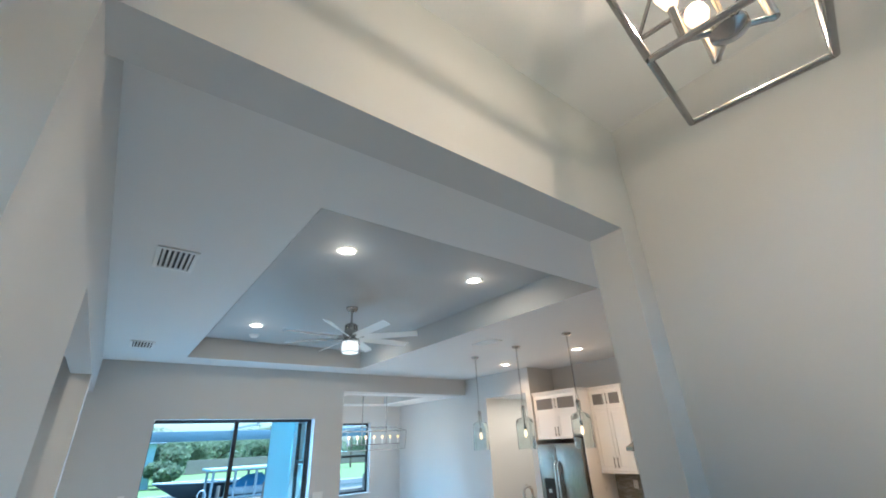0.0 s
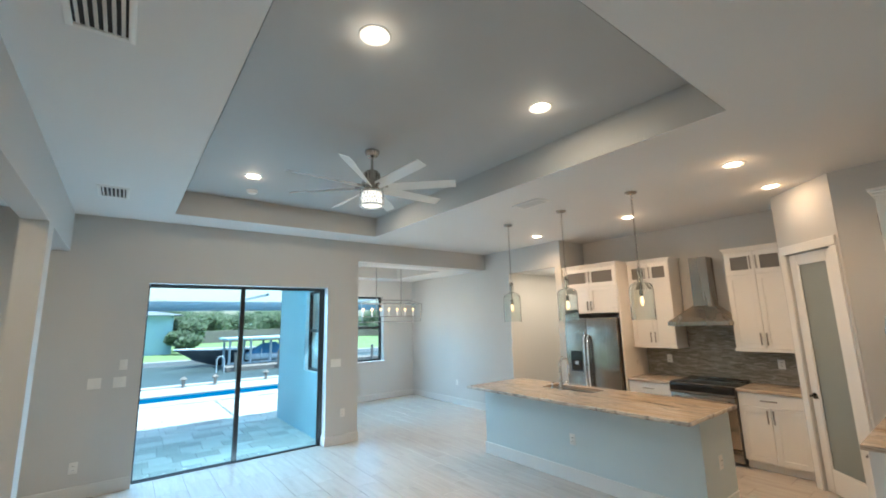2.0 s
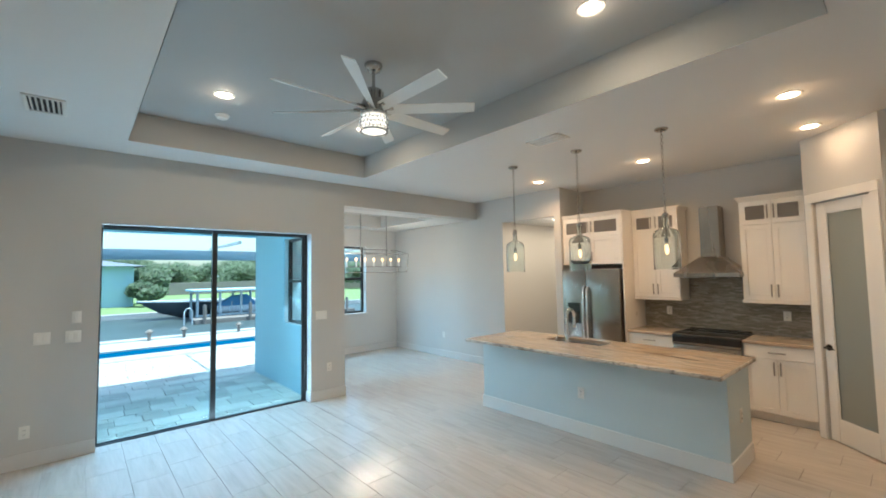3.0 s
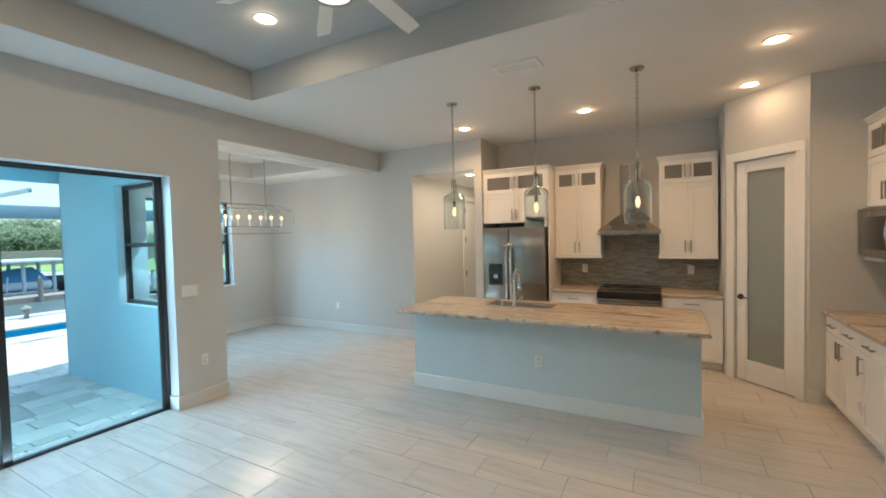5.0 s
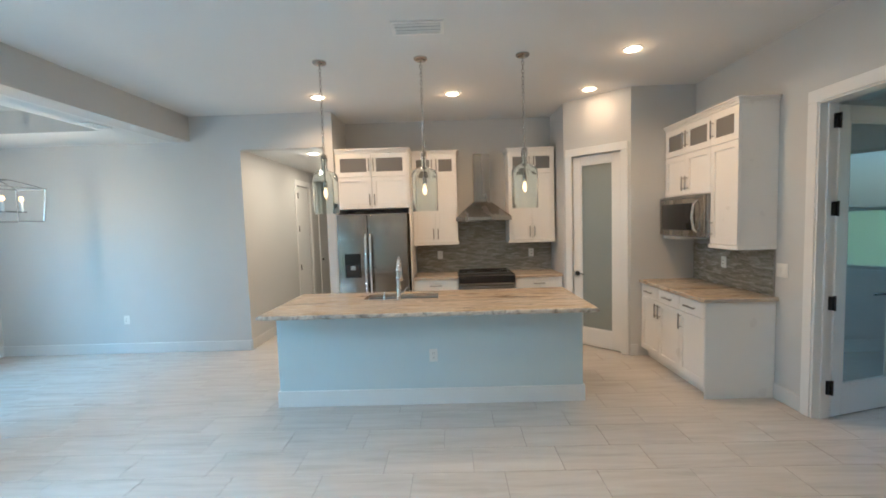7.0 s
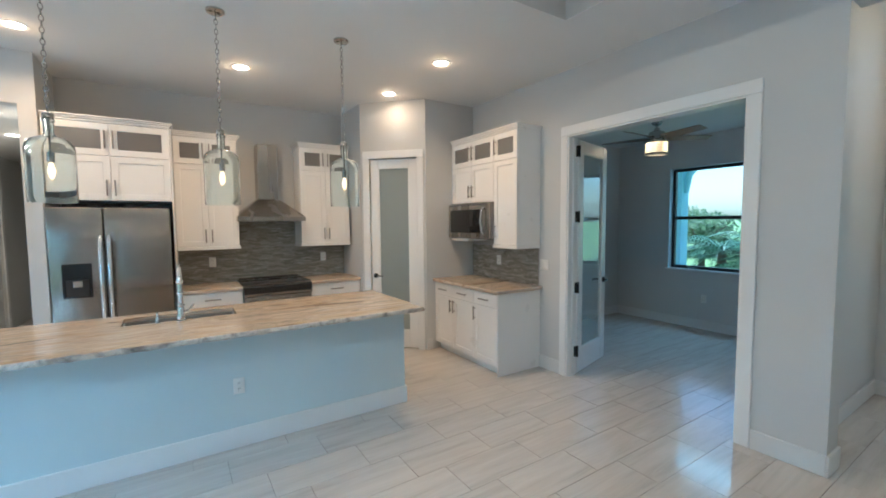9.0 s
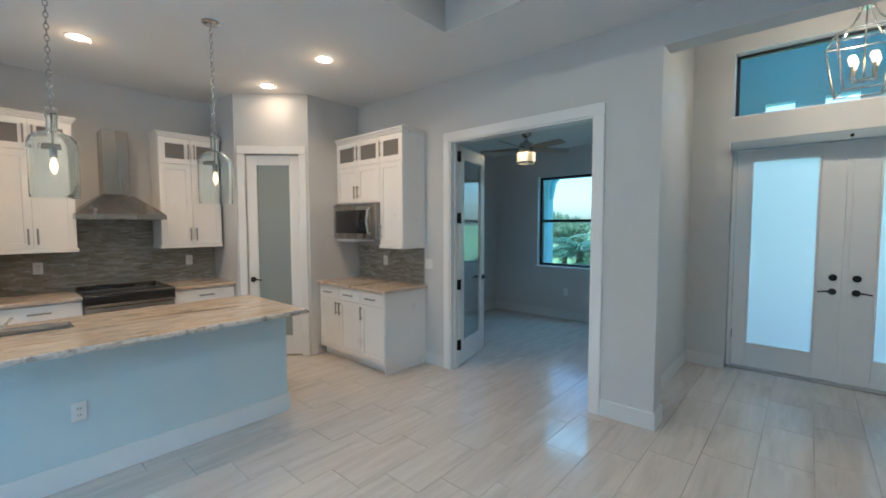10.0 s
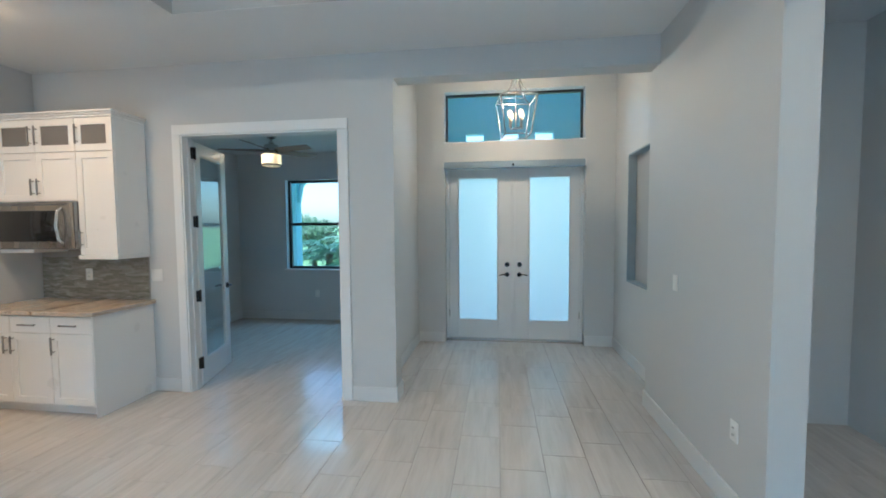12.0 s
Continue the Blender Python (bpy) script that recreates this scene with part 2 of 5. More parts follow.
FROST = frosted("frosted_door_glass", (0.82, 0.85, 0.84), 0.8)
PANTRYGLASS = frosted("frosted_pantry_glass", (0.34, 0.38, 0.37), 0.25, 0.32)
DRUM = frosted("seeded_drum_glass", (0.90, 0.86, 0.78), 0.75, 0.25)
# pale, low-contrast greens carry the haze seen over the trees
LEAF = frosted("foliage", (0.19, 0.25, 0.15), 0.45, 0.75)
ln = LEAF.node_tree
lg = ln.nodes.new("ShaderNodeNewGeometry")
lr = ln.nodes.new("ShaderNodeValToRGB")
lr.color_ramp.elements[0].color, lr.color_ramp.elements[1].color = (0.12, 0.18, 0.09, 1), (0.29, 0.34, 0.22, 1)
ln.links.new(lg.outputs["Random Per Island"], lr.inputs[0])
for node in ("Principled BSDF", "Translucent BSDF"):
    ln.links.new(lr.outputs[0], ln.nodes[node].inputs[0])
CABGLASS = frosted("smoky_cabinet_glass", (0.20, 0.19, 0.18), 0.1, 0.15)


# ---- building helpers ----
def bx(bm, x0, x1, y0, y1, z0, z1):
    vs = [bm.verts.new((x, y, z)) for x in (x0, x1) for y in (y0, y1) for z in (z0, z1)]
    for q in ((0, 1, 3, 2), (4, 6, 7, 5), (0, 4, 5, 1), (2, 3, 7, 6), (0, 2, 6, 4), (1, 5, 7, 3)):
        bm.faces.new([vs[i] for i in q])
    return bm


def soft_box(x0, x1, y0, y1, z0, z1, r=0.004, seg=2):
    bm = bx(bmesh.new(), x0, x1, y0, y1, z0, z1)
    bmesh.ops.recalc_face_normals(bm, faces=bm.faces)
    r = min(r, 0.45 * min(abs(x1 - x0), abs(y1 - y0), abs(z1 - z0)))
    bmesh.ops.bevel(bm, geom=bm.edges[:], offset=r, segments=seg, affect="EDGES", profile=0.5)
    return bm


def join(bm, other):
    me = bpy.data.meshes.new("tmp")
    other.to_mesh(me)
    other.free()
    bm.from_mesh(me)
    bpy.data.meshes.remove(me)
    return bm


def boxes(*bs, r=0.0):
    bm = bmesh.new()
    for b in bs:
        if r:
            join(bm, soft_box(*b, r=r))
        else:
            bx(bm, *b)
    return bm


def lathe(profile, n=32, axis=(0, 0)):
    bm = bmesh.new()
    rings = []
    for rad, z in profile:
        if rad < 1e-5:
            rings.append([bm.verts.new((axis[0], axis[1], z))])
        else:
            rings.append([bm.verts.new((axis[0] + rad * math.cos(2 * math.pi * i / n), axis[1] + rad * math.sin(2 * math.pi * i / n), z)) for i in range(n)])
    for a, b in zip(rings, rings[1:]):
        for i in range(n):
            j = (i + 1) % n
            if len(a) == 1 and len(b) == 1:
                continue
            if len(a) == 1:
                bm.faces.new((a[0], b[j], b[i]))
            elif len(b) == 1:
                bm.faces.new((a[i], a[j], b[0]))
            else:
                bm.faces.new((a[i], a[j], b[j], b[i]))
    return bm


def tube(points, r, n=10, closed=False):
    """A round bar along the points."""
    bm = bmesh.new()
    pts = [Vector(p) for p in points]
    rings = []
    up = None
    k = len(pts)
    for i, p in enumerate(pts):
        if closed:
            d = (pts[(i + 1) % k] - pts[i - 1]).normalized()
        else:
            d = (pts[min(i + 1, k - 1)] - pts[max(i - 1, 0)]).normalized()
        if up is None:
            up = d.orthogonal().normalized()
        up = (up - d * up.dot(d)).normalized()
        side = d.cross(up)
        rr = r[i] if isinstance(r, (list, tuple)) else r
        rings.append([bm.verts.new(p + rr * (math.cos(2 * math.pi * j / n) * up + math.sin(2 * math.pi * j / n) * side)) for j in range(n)])
    pairs = list(zip(rings, rings[1:])) + ([(rings[-1], rings[0])] if closed else [])
    for a, b in pairs:
        for j in range(n):
            bm.faces.new((a[j], a[(j + 1) % n], b[(j + 1) % n], b[j]))
    if not closed:
        bm.faces.new(rings[0][::-1])
        bm.faces.new(rings[-1])
    return bm


def bars(segments, r, n=8):
    bm = bmesh.new()
    for a, b in segments:
        join(bm, tube([a, b], r, n))
    return bm


def finish(bm, smooth):
    bmesh.ops.recalc_face_normals(bm, faces=bm.faces)
    me = bpy.data.meshes.new("mesh")
    bm.to_mesh(me)
    bm.free()
    if smooth:
        me.polygons.foreach_set("use_smooth", [True] * len(me.polygons))
        me.set_sharp_from_angle(angle=radians(38))
    return me


def part(name, bm, material, parent, label="", smooth=True, m=None, shadow=True):
    me = finish(bm, smooth)
    me.name = name
    me.materials.append(material)
    ob = new(name, me)
    ob.parent = parent
    if m is not None:
        ob.matrix_basis = m
    ob.visible_shadow = shadow
    return tagged(ob, label) if label else ob


def thing(name, m, label, category, group="", kind=""):
    ob = new(name)
    ob.empty_display_size = 0.1
    ob.matrix_basis = m
    return tagged(ob, label, category, group, kind)


def solid(name, bm, material, label, category, kind="", group="", smooth=False, m=None, shadow=True):
    me = finish(bm, smooth)
    me.name = name
    me.materials.append(material)
    ob = new(name, me)
    if m is not None:
        ob.matrix_basis = m
    ob.visible_shadow = shadow
    return tagged(ob, label, category, group, kind)


def wall(name, along, a0, a1, u0, u1, z0, z1, holes=(), material=None, label="smooth wall painted light grey"):
    """A wall with thickness a0..a1, its length u0..u1 running along x or y; holes are (u0, u1, z0, z1). One closed mesh."""
    us = sorted({u0, u1, *[min(max(v, u0), u1) for h in holes for v in h[:2]]})
    zs = sorted({z0, z1, *[min(max(v, z0), z1) for h in holes for v in h[2:]]})
    full = {}
    for i in range(len(us) - 1):
        for k in range(len(zs) - 1):
            uc, zc = (us[i] + us[i + 1]) / 2, (zs[k] + zs[k + 1]) / 2
            full[i, k] = not any(h[0] < uc < h[1] and h[2] < zc < h[3] for h in holes)
    bm = bmesh.new()
    made = {}

    def v(i, k, s):
        if (i, k, s) not in made:
            a = (a0, a1)[s]
            made[i, k, s] = bm.verts.new((us[i], a, zs[k]) if along == "x" else (a, us[i], zs[k]))
        return made[i, k, s]

    for (i, k), solid_here in full.items():
        if not solid_here:
            continue
        for s in (0, 1):
            bm.faces.new((v(i, k, s), v(i + 1, k, s), v(i + 1, k + 1, s), v(i, k + 1, s)))
        for (di, dk), (p, q) in (((-1, 0), ((i, k), (i, k + 1))), ((1, 0), ((i + 1, k), (i + 1, k + 1))), ((0, -1), ((i, k), (i + 1, k))), ((0, 1), ((i, k + 1), (i + 1, k + 1)))):
            if not full.get((i + di, k + dk)):
                bm.faces.new((v(*p, 0), v(*q, 0), v(*q, 1), v(*p, 1)))
    return solid(name, bm, material or PAINT, label, "wall", "structure")


# ---- the large structure ----
H, TRAYZ, FOYZ = 3.145, 3.445, 3.66
wall("wall_south_foyer", "x", 1.0, 1.2, -0.30, 2.36, 0, H, [(-0.13, 2.09, 0, 2.915)])
wall("wall_south", "x", 1.08, 1.2, 2.36, 7.25, 0, H, [(2.59, 4.157, 0, 2.49)])
wall("wall_foyer_north", "x", 1.0, 1.2, -0.55, 2.5, H, 3.9)
wall("wall_foyer_west", "y", -0.55, -0.34, -1.1, 1.0, 0, 3.9, [(-0.29, 0.62, 0.94, 2.43)])
wall("wall_foyer_east", "y", 2.27, 2.42, -1.95, 1.0, 0, 3.9)
wall("wall_foyer_front", "x", -1.06, -0.82, -0.55, 2.27, 0, 3.9, [(0.03, 1.89, 0, 2.45), (0.05, 1.89, 2.745, 3.41)])
wall("wall_studio_front", "x", -2.17, -1.95, 2.27, 5.9, 0, H, [(3.25, 4.82, 0.88, 2.42)])
wall("wall_studio_east", "y", 5.70, 5.85, -1.95, 1.08, 0, H)
wall("wall_west", "y", -0.30, -0.13, 1.2, 7.46, 0, H, [(2.67, 5.75, 0, 2.70), (6.02, 7.46, 0, 2.70)])
wall("wall_west_hall", "y", -1.75, -1.6, 1.0, 7.7, 0, H)
wall("wall_west_hall_end", "x", 1.0, 1.2, -1.6, -0.55, 0, H)
wall("wall_north", "x", 7.46, 7.70, -1.75, 3.47, 0, H, [(0.64, 2.95, 0, 2.36)])
wall("wall_dining_west", "y", 3.15, 3.47, 7.70, 10.25, -0.1, H, [(7.95, 9.0, 0.97, 2.40)])
wall("wall_dining_north", "x", 10.25, 10.5, 3.15, 6.6, -0.1, H, [(4.03, 5.50, 0.89, 2.42)])
wall("wall_dining_east", "y", 6.36, 6.50, 5.57, 10.25, 0, H, [(5.69, 6.80, 0, 2.69)])
wall("wall_kitchen_back", "y", 7.07, 7.25, 2.40, 5.57, 0, H)
wall("wall_corridor_south", "x", 5.57, 5.69, 6.50, 11.5, 0, H)
wall("wall_corridor_north", "x", 6.80, 6.92, 6.50, 11.5, 0, H, [(8.30, 8.98, 0, 2.40), (9.55, 10.2, 0, 2.40)])
wall("wall_corridor_end", "y", 11.5, 11.6, 5.57, 8.4, 0, H)
# diagonal pantry corner: two short returns and the slanted wall with its doorway
wall("wall_pantry_return_north", "x", 2.43, 2.55, 6.36, 7.07, 0, H)
wall("wall_pantry_return_west", "y", 5.76, 5.88, 1.2, 1.94, 0, H)
DIAG = Matrix.Translation((6.06, 2.245, 0)) @ Matrix.Rotation(radians(-135), 4, "Z")
pw = wall("wall_pantry_diagonal", "x", 0.0, 0.11, -0.432, 0.432, 0, H, [(-0.315, 0.315, 0, 2.44)])
pw.matrix_basis = DIAG
solid("wall_pantry_inner", boxes((6.6, 6.7, 1.25, 2.42, 0, H)), PAINT, "plain pantry wall behind the frosted door", "wall", "structure")
solid("beam_dining", boxes((3.47, 6.36, 7.46, 7.70, 2.82, H)), PAINT, "dropped beam painted grey over the dining opening", "beam", "structure")

# ceilings
T = (0.805, 3.495, 2.035, 6.905)
solid("ceiling", boxes((-1.75, T[0], 1.2, 7.7, H, 3.6), (T[1], 7.25, 1.2, 7.7, H, 3.6), (T[0], T[1], 1.2, T[2], H, 3.6), (T[0], T[1], T[3], 7.7, H, 3.6), (6.51, 11.49, 5.60, 8.35, 2.70, 2.78)), CEIL, "smooth ceiling painted pale grey", "ceiling", "structure")
tray = bmesh.new()
g = 0.004
ring = [(T[0] + g, T[2] + g), (T[1] - g, T[2] + g), (T[1] - g, T[3] - g), (T[0] + g, T[3] - g)]
low = [tray.verts.new((x, y, H + 0.001)) for x, y in ring]
high = [tray.verts.new((x, y, TRAYZ)) for x, y in ring]
for i in range(4):
    tray.faces.new((low[i], low[(i + 1) % 4], high[(i + 1) % 4], high[i]))
tray.faces.new(high)
solid("ceiling_tray", tray, TRAY, "recessed tray ceiling painted darker grey", "ceiling", "structure")
solid("ceiling_tray_lid", boxes((T[0], T[1], T[2], T[3], TRAYZ + 0.01, 3.6)), TRAY, "slab above the tray ceiling", "ceiling", "structure")
solid("ceiling_foyer", boxes((-0.55, 2.42, -1.06, 1.0, FOYZ, 3.9)), CEIL, "tall foyer ceiling painted pale grey", "ceiling", "structure")
solid("ceiling_studio", boxes((2.42, 5.85, -2.1, 1.08, 2.88, 3.1)), CEIL, "study ceiling painted pale grey", "ceiling", "structure")
D = (3.80, 5.60, 8.02, 9.75)
solid("ceiling_dining", boxes((3.47, D[0], 7.70, 10.25, 2.82, 3.2), (D[1], 6.36, 7.70, 10.25, 2.82, 3.2), (D[0], D[1], 7.70, D[2], 2.82, 3.2), (D[0], D[1], D[3], 10.25, 2.82, 3.2)), CEIL, "dining ceiling border painted pale grey", "ceiling", "structure")
solid("ceiling_dining_tray", boxes((D[0], D[1], D[2], D[3], 3.08, 3.3), (D[0], D[0] + .004, D[2], D[3], 2.822, 3.08), (D[1] - .004, D[1], D[2], D[3], 2.822, 3.08), (D[0] + .004, D[1] - .004, D[2], D[2] + .004, 2.822, 3.08), (D[0] + .004, D[1] - .004, D[3] - .004, D[3], 2.822, 3.08)), TRAY, "recessed dining tray painted darker grey", "ceiling", "structure")

# floor slab and pieces of paint-grade trim
solid("floor", boxes((-1.75, 11.6, -2.1, 7.72, -0.3, -0.006), (3.2, 11.6, 7.72, 10.4, -0.3, -0.006)), GROUT, "grouted floor under large striated beige tiles", "floor", "structure")


def base_run(pts):
    """Baseboards: flat boards 0.135 high along wall faces, given as (x0, x1, y0, y1)."""
    for x0, x1, y0, y1 in pts:
        bm = soft_box(x0, x1, y0, y1, 0.0, 0.138, 0.004, 1)
        solid("baseboard", bm, BASE, "flat white painted baseboard", "baseboard", "structure")


b = 0.016
base_run([(-0.13, -0.13 + b, 0.985, 2.67), (-0.32, -0.13, 2.67, 2.67 + b), (-0.13 - .17, -0.114, 5.75 - b, 5.75), (-0.13, -0.13 + b, 5.75, 6.02),
          (2.09, 2.504, 1.2, 1.2 + b), (2.09 - b, 2.09, 0.985, 1.216), (2.09, 2.27, 1.0 - b, 1.0), (-0.34, -0.13, 1.0 - b, 1.0), (4.243, 4.53, 1.2, 1.2 + b),
          (-0.34, -0.34 + b, -0.82, 0.985), (2.27 - b, 2.27, -0.82, 0.985), (-0.324, -0.01, -0.82, -0.82 + b), (1.93, 2.254, -0.82, -0.82 + b), (-0.01, 0.03, -1.0, -0.804), (1.89, 1.93, -1.0, -0.804),
          (-1.6, 0.64, 7.46 - b, 7.46), (2.95, 3.486, 7.46 - b, 7.46), (3.47, 3.47 + b, 7.46, 10.25), (2.95 - b, 2.95, 7.444, 7.62), (6.36 - b, 6.36, 6.80, 10.25), (3.486, 6.344, 10.25 - b, 10.25),
          (6.36, 6.50, 6.80 - b, 6.80), (6.50, 8.22, 6.80 - b, 6.80), (5.76 - b, 5.76, 1.86, 1.95), (2.42, 2.42 + b, -1.95, 1.0), (5.70 - b, 5.70, -1.95, 1.0), (2.44, 5.68, -1.95, -1.95 + b)])

# ---- doors and windows of the setting ----
def casing(name, m, w, h, width=0.09, thick=0.02, label="flat white painted door casing"):
    """Flat casing round an opening of w x h, centred at local x = 0, standing on the wall face at local y = 0 towards -y."""
    ob = thing(name, m, label, "door trim", kind="structure")
    part("casing_side", soft_box(-w / 2 - width, -w / 2, -thick, 0, 0, h, 0.003, 1), TRIM, ob)
    part("casing_side", soft_box(w / 2, w / 2 + width, -thick, 0, 0, h, 0.003, 1), TRIM, ob)
    part("casing_head", soft_box(-w / 2 - width, w / 2 + width, -thick, 0, h + 0.001, h + width + 0.01, 0.003, 1), TRIM, ob)
    return ob


def lever(parent, x, y, z, side, material=BLACK):
    """A round rose with a curved lever, standing out towards -y."""
    h = part("door_handle", tube([(x, y, z), (x, y - 0.012, z)], 0.032, 20), material, parent, "black lever handle")
    part("lever", join(tube([(x, y - 0.012, z), (x, y - 0.05, z)], 0.011, 10), tube([(x, y - 0.05, z), (x + side * 0.05, y - 0.052, z + 0.004), (x + side * 0.11, y - 0.048, z - 0.006)], [0.011, 0.009, 0.006], 10)), material, h)
    return h


def glazed_leaf(name, m, w, h, glass, label, stile=0.11, rail_b=0.25, rail_t=0.12, thick=0.04):
    """A full-lite door leaf; local x from 0 at the hinge to w, its thickness in y from 0 to thick."""
    ob = thing(name, m, label, "door", kind="structure")
    part("stile", soft_box(0, stile, 0, thick, 0, h, 0.004, 1), TRIM, ob)
    part("stile", soft_box(w - stile, w, 0, thick, 0, h, 0.004, 1), TRIM, ob)
    part("rail", soft_box(stile, w - stile, 0.001, thick - 0.001, 0, rail_b, 0.003, 1), TRIM, ob)
    part("rail", soft_box(stile, w - stile, 0.001, thick - 0.001, h - rail_t, h, 0.003, 1), TRIM, ob)
    bead = bmesh.new()
    for y0, y1 in ((0.004, 0.012), (thick - 0.012, thick - 0.004)):
        for q in ((stile, stile + 0.014, rail_b, h - rail_t), (w - stile - 0.014, w - stile, rail_b, h - rail_t), (stile + .014, w - stile - .014, rail_b, rail_b + 0.014), (stile + .014, w - stile - .014, h - rail_t - 0.014, h - rail_t)):
            bx(bead, q[0], q[1], y0, y1, q[2], q[3])
    part("glazing_bead", bead, TRIM, ob, smooth=False)
    part("pane", boxes((stile, w - stile, thick / 2 - 0.003, thick / 2 + 0.003, rail_b, h - rail_t)), glass, ob, smooth=False, shadow=False)
    return ob


# pantry door on the diagonal, facing the kitchen (local -y is the kitchen side after the turn)
pm = DIAG
casing("pantry_trim", pm, 0.63, 2.44, 0.085, 0.018)
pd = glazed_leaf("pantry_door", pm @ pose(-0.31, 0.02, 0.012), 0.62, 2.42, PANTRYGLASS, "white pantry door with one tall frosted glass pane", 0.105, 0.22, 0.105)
lever(pd, 0.055, 0, 0.93, 1)
for hz in (0.25, 0.95, 1.65, 2.25):
    part("hinge", soft_box(0.622, 0.634, -0.012, 0.01, hz - 0.05, hz + 0.05, 0.003, 1), BLACK, pd, "black door hinge")

# studio opening: casing, jamb lining and the leaf that stands open
casing("studio_trim", Matrix.Translation((3.3735, 1.2, 0)) @ Matrix.Rotation(math.pi, 4, "Z"), 1.567, 2.49, 0.085, 0.02)
jl = thing("studio_jamb", pose(0, 0, 0), "white lining of the double doorway", "door jamb", kind="structure")
part("lining", boxes((4.142, 4.156, 1.07, 1.21, 0, 2.476)), TRIM, jl, smooth=False)
part("lining", boxes((2.591, 2.605, 1.07, 1.21, 0, 2.476)), TRIM, jl, smooth=False)
part("lining_head", boxes((2.591, 4.156, 1.07, 1.21, 2.477, 2.489)), TRIM, jl, smooth=False)
part("stop", boxes((4.129, 4.141, 1.12, 1.15, 0, 2.475)), TRIM, jl, smooth=False)
sd = glazed_leaf("french_door", Matrix.Translation((4.132, 1.065, 0.012)) @ Matrix.Rotation(radians(-75), 4, "Z"), 0.755, 2.45, MIRRORPANE, "white french door with clear glass standing open into the study", 0.11, 0.24, 0.12)
lever(sd, 0.69, 0.0, 0.93, -1)
part("far_lever", tube([(0.69, 0.04, 0.93), (0.69, 0.09, 0.93), (0.6, 0.092, 0.93)], 0.010, 10), BLACK, sd, "black lever handle")
for hz in (0.24, 0.92, 1.66, 2.33):
    hb = boxes((-0.035, 0.012, -0.004, 0.045, hz - 0.055, hz + 0.055))
    part("hinge", join(hb, tube([(-0.006, -0.008, hz - 0.06), (-0.006, -0.008, hz + 0.06)], 0.009, 10)), BLACK, sd, "black door hinge")

# entrance: pair of frosted doors, sill, frame, transom window, roller shade cassette
ef = thing("entrance_frame", pose(0, 0, 0), "white painted frame of the entrance doors with metal sill", "door frame", kind="structure")
part("jamb", soft_box(0.03, 0.065, -1.05, -0.955, 0, 2.449, 0.003, 1), TRIM, ef)
part("jamb", soft_box(1.855, 1.89, -1.05, -0.955, 0, 2.449, 0.003, 1), TRIM, ef)
part("head", soft_box(0.066, 1.854, -1.05, -0.955, 2.40, 2.449, 0.003, 1), TRIM, ef)
part("sill", soft_box(0.03, 1.89, -1.06, -0.90, 0, 0.022, 0.004, 1), NICKEL, ef, "metal threshold")
for i in range(2):
    x0 = 0.002 if i else -0.892
    dd = thing("door_2" if i else "door_1", pose(0.96, -1.0, 0.026, 0, 0, 180), "white entrance door with tall frosted glass pane", "door", kind="structure")
    st_in, st_out = 0.205, 0.125
    a0, a1 = (x0 + st_in, x0 + 0.89 - st_out) if i else (x0 + st_out, x0 + 0.89 - st_in)
    part("stile", soft_box(x0, a0, -0.02, 0.025, 0, 2.37, 0.003, 1), TRIM, dd)
    part("stile", soft_box(a1, x0 + 0.89, -0.02, 0.025, 0, 2.37, 0.003, 1), TRIM, dd)
    part("rail", soft_box(a0, a1, -0.019, 0.024, 0, 0.25, 0.003, 1), TRIM, dd)
    part("rail", soft_box(a0, a1, -0.019, 0.024, 2.26, 2.37, 0.003, 1), TRIM, dd)
    part("glazing_bead", boxes((a0, a0 + .018, -.028, -.012, .25, 2.26), (a1 - .018, a1, -.028, -.012, .25, 2.26), (a0 + .018, a1 - .018, -.028, -.012, .25, .268), (a0 + .018, a1 - .018, -.028, -.012, 2.242, 2.26)), TRIM, dd, smooth=False)
    part("pane", boxes((a0, a1, -0.002, 0.004, 0.25, 2.26)), FROST, dd, "frosted glass pane glowing with daylight", smooth=False, shadow=False)
    kx = 0.085 if i else -0.085
    lever(dd, kx, -0.02, 0.905, 1 if i else -1)
    part("deadbolt", join(tube([(kx, -0.02, 1.045), (kx, -0.034, 1.045)], 0.033, 20), soft_box(kx - .006, kx + .006, -.05, -.034, 1.03, 1.06, 0.003, 1)), BLACK, dd, "round black deadbolt")
    if i:
        part("astragal", soft_box(-0.022, 0.022, -0.032, -0.0205, 0, 2.37, 0.003, 1), TRIM, dd)
    part("hinge", boxes((x0 + (0.885 if i else -0.004), x0 + (0.895 if i else 0.006), -0.03, -0.018, 0.3, 0.4)), NICKEL, dd)


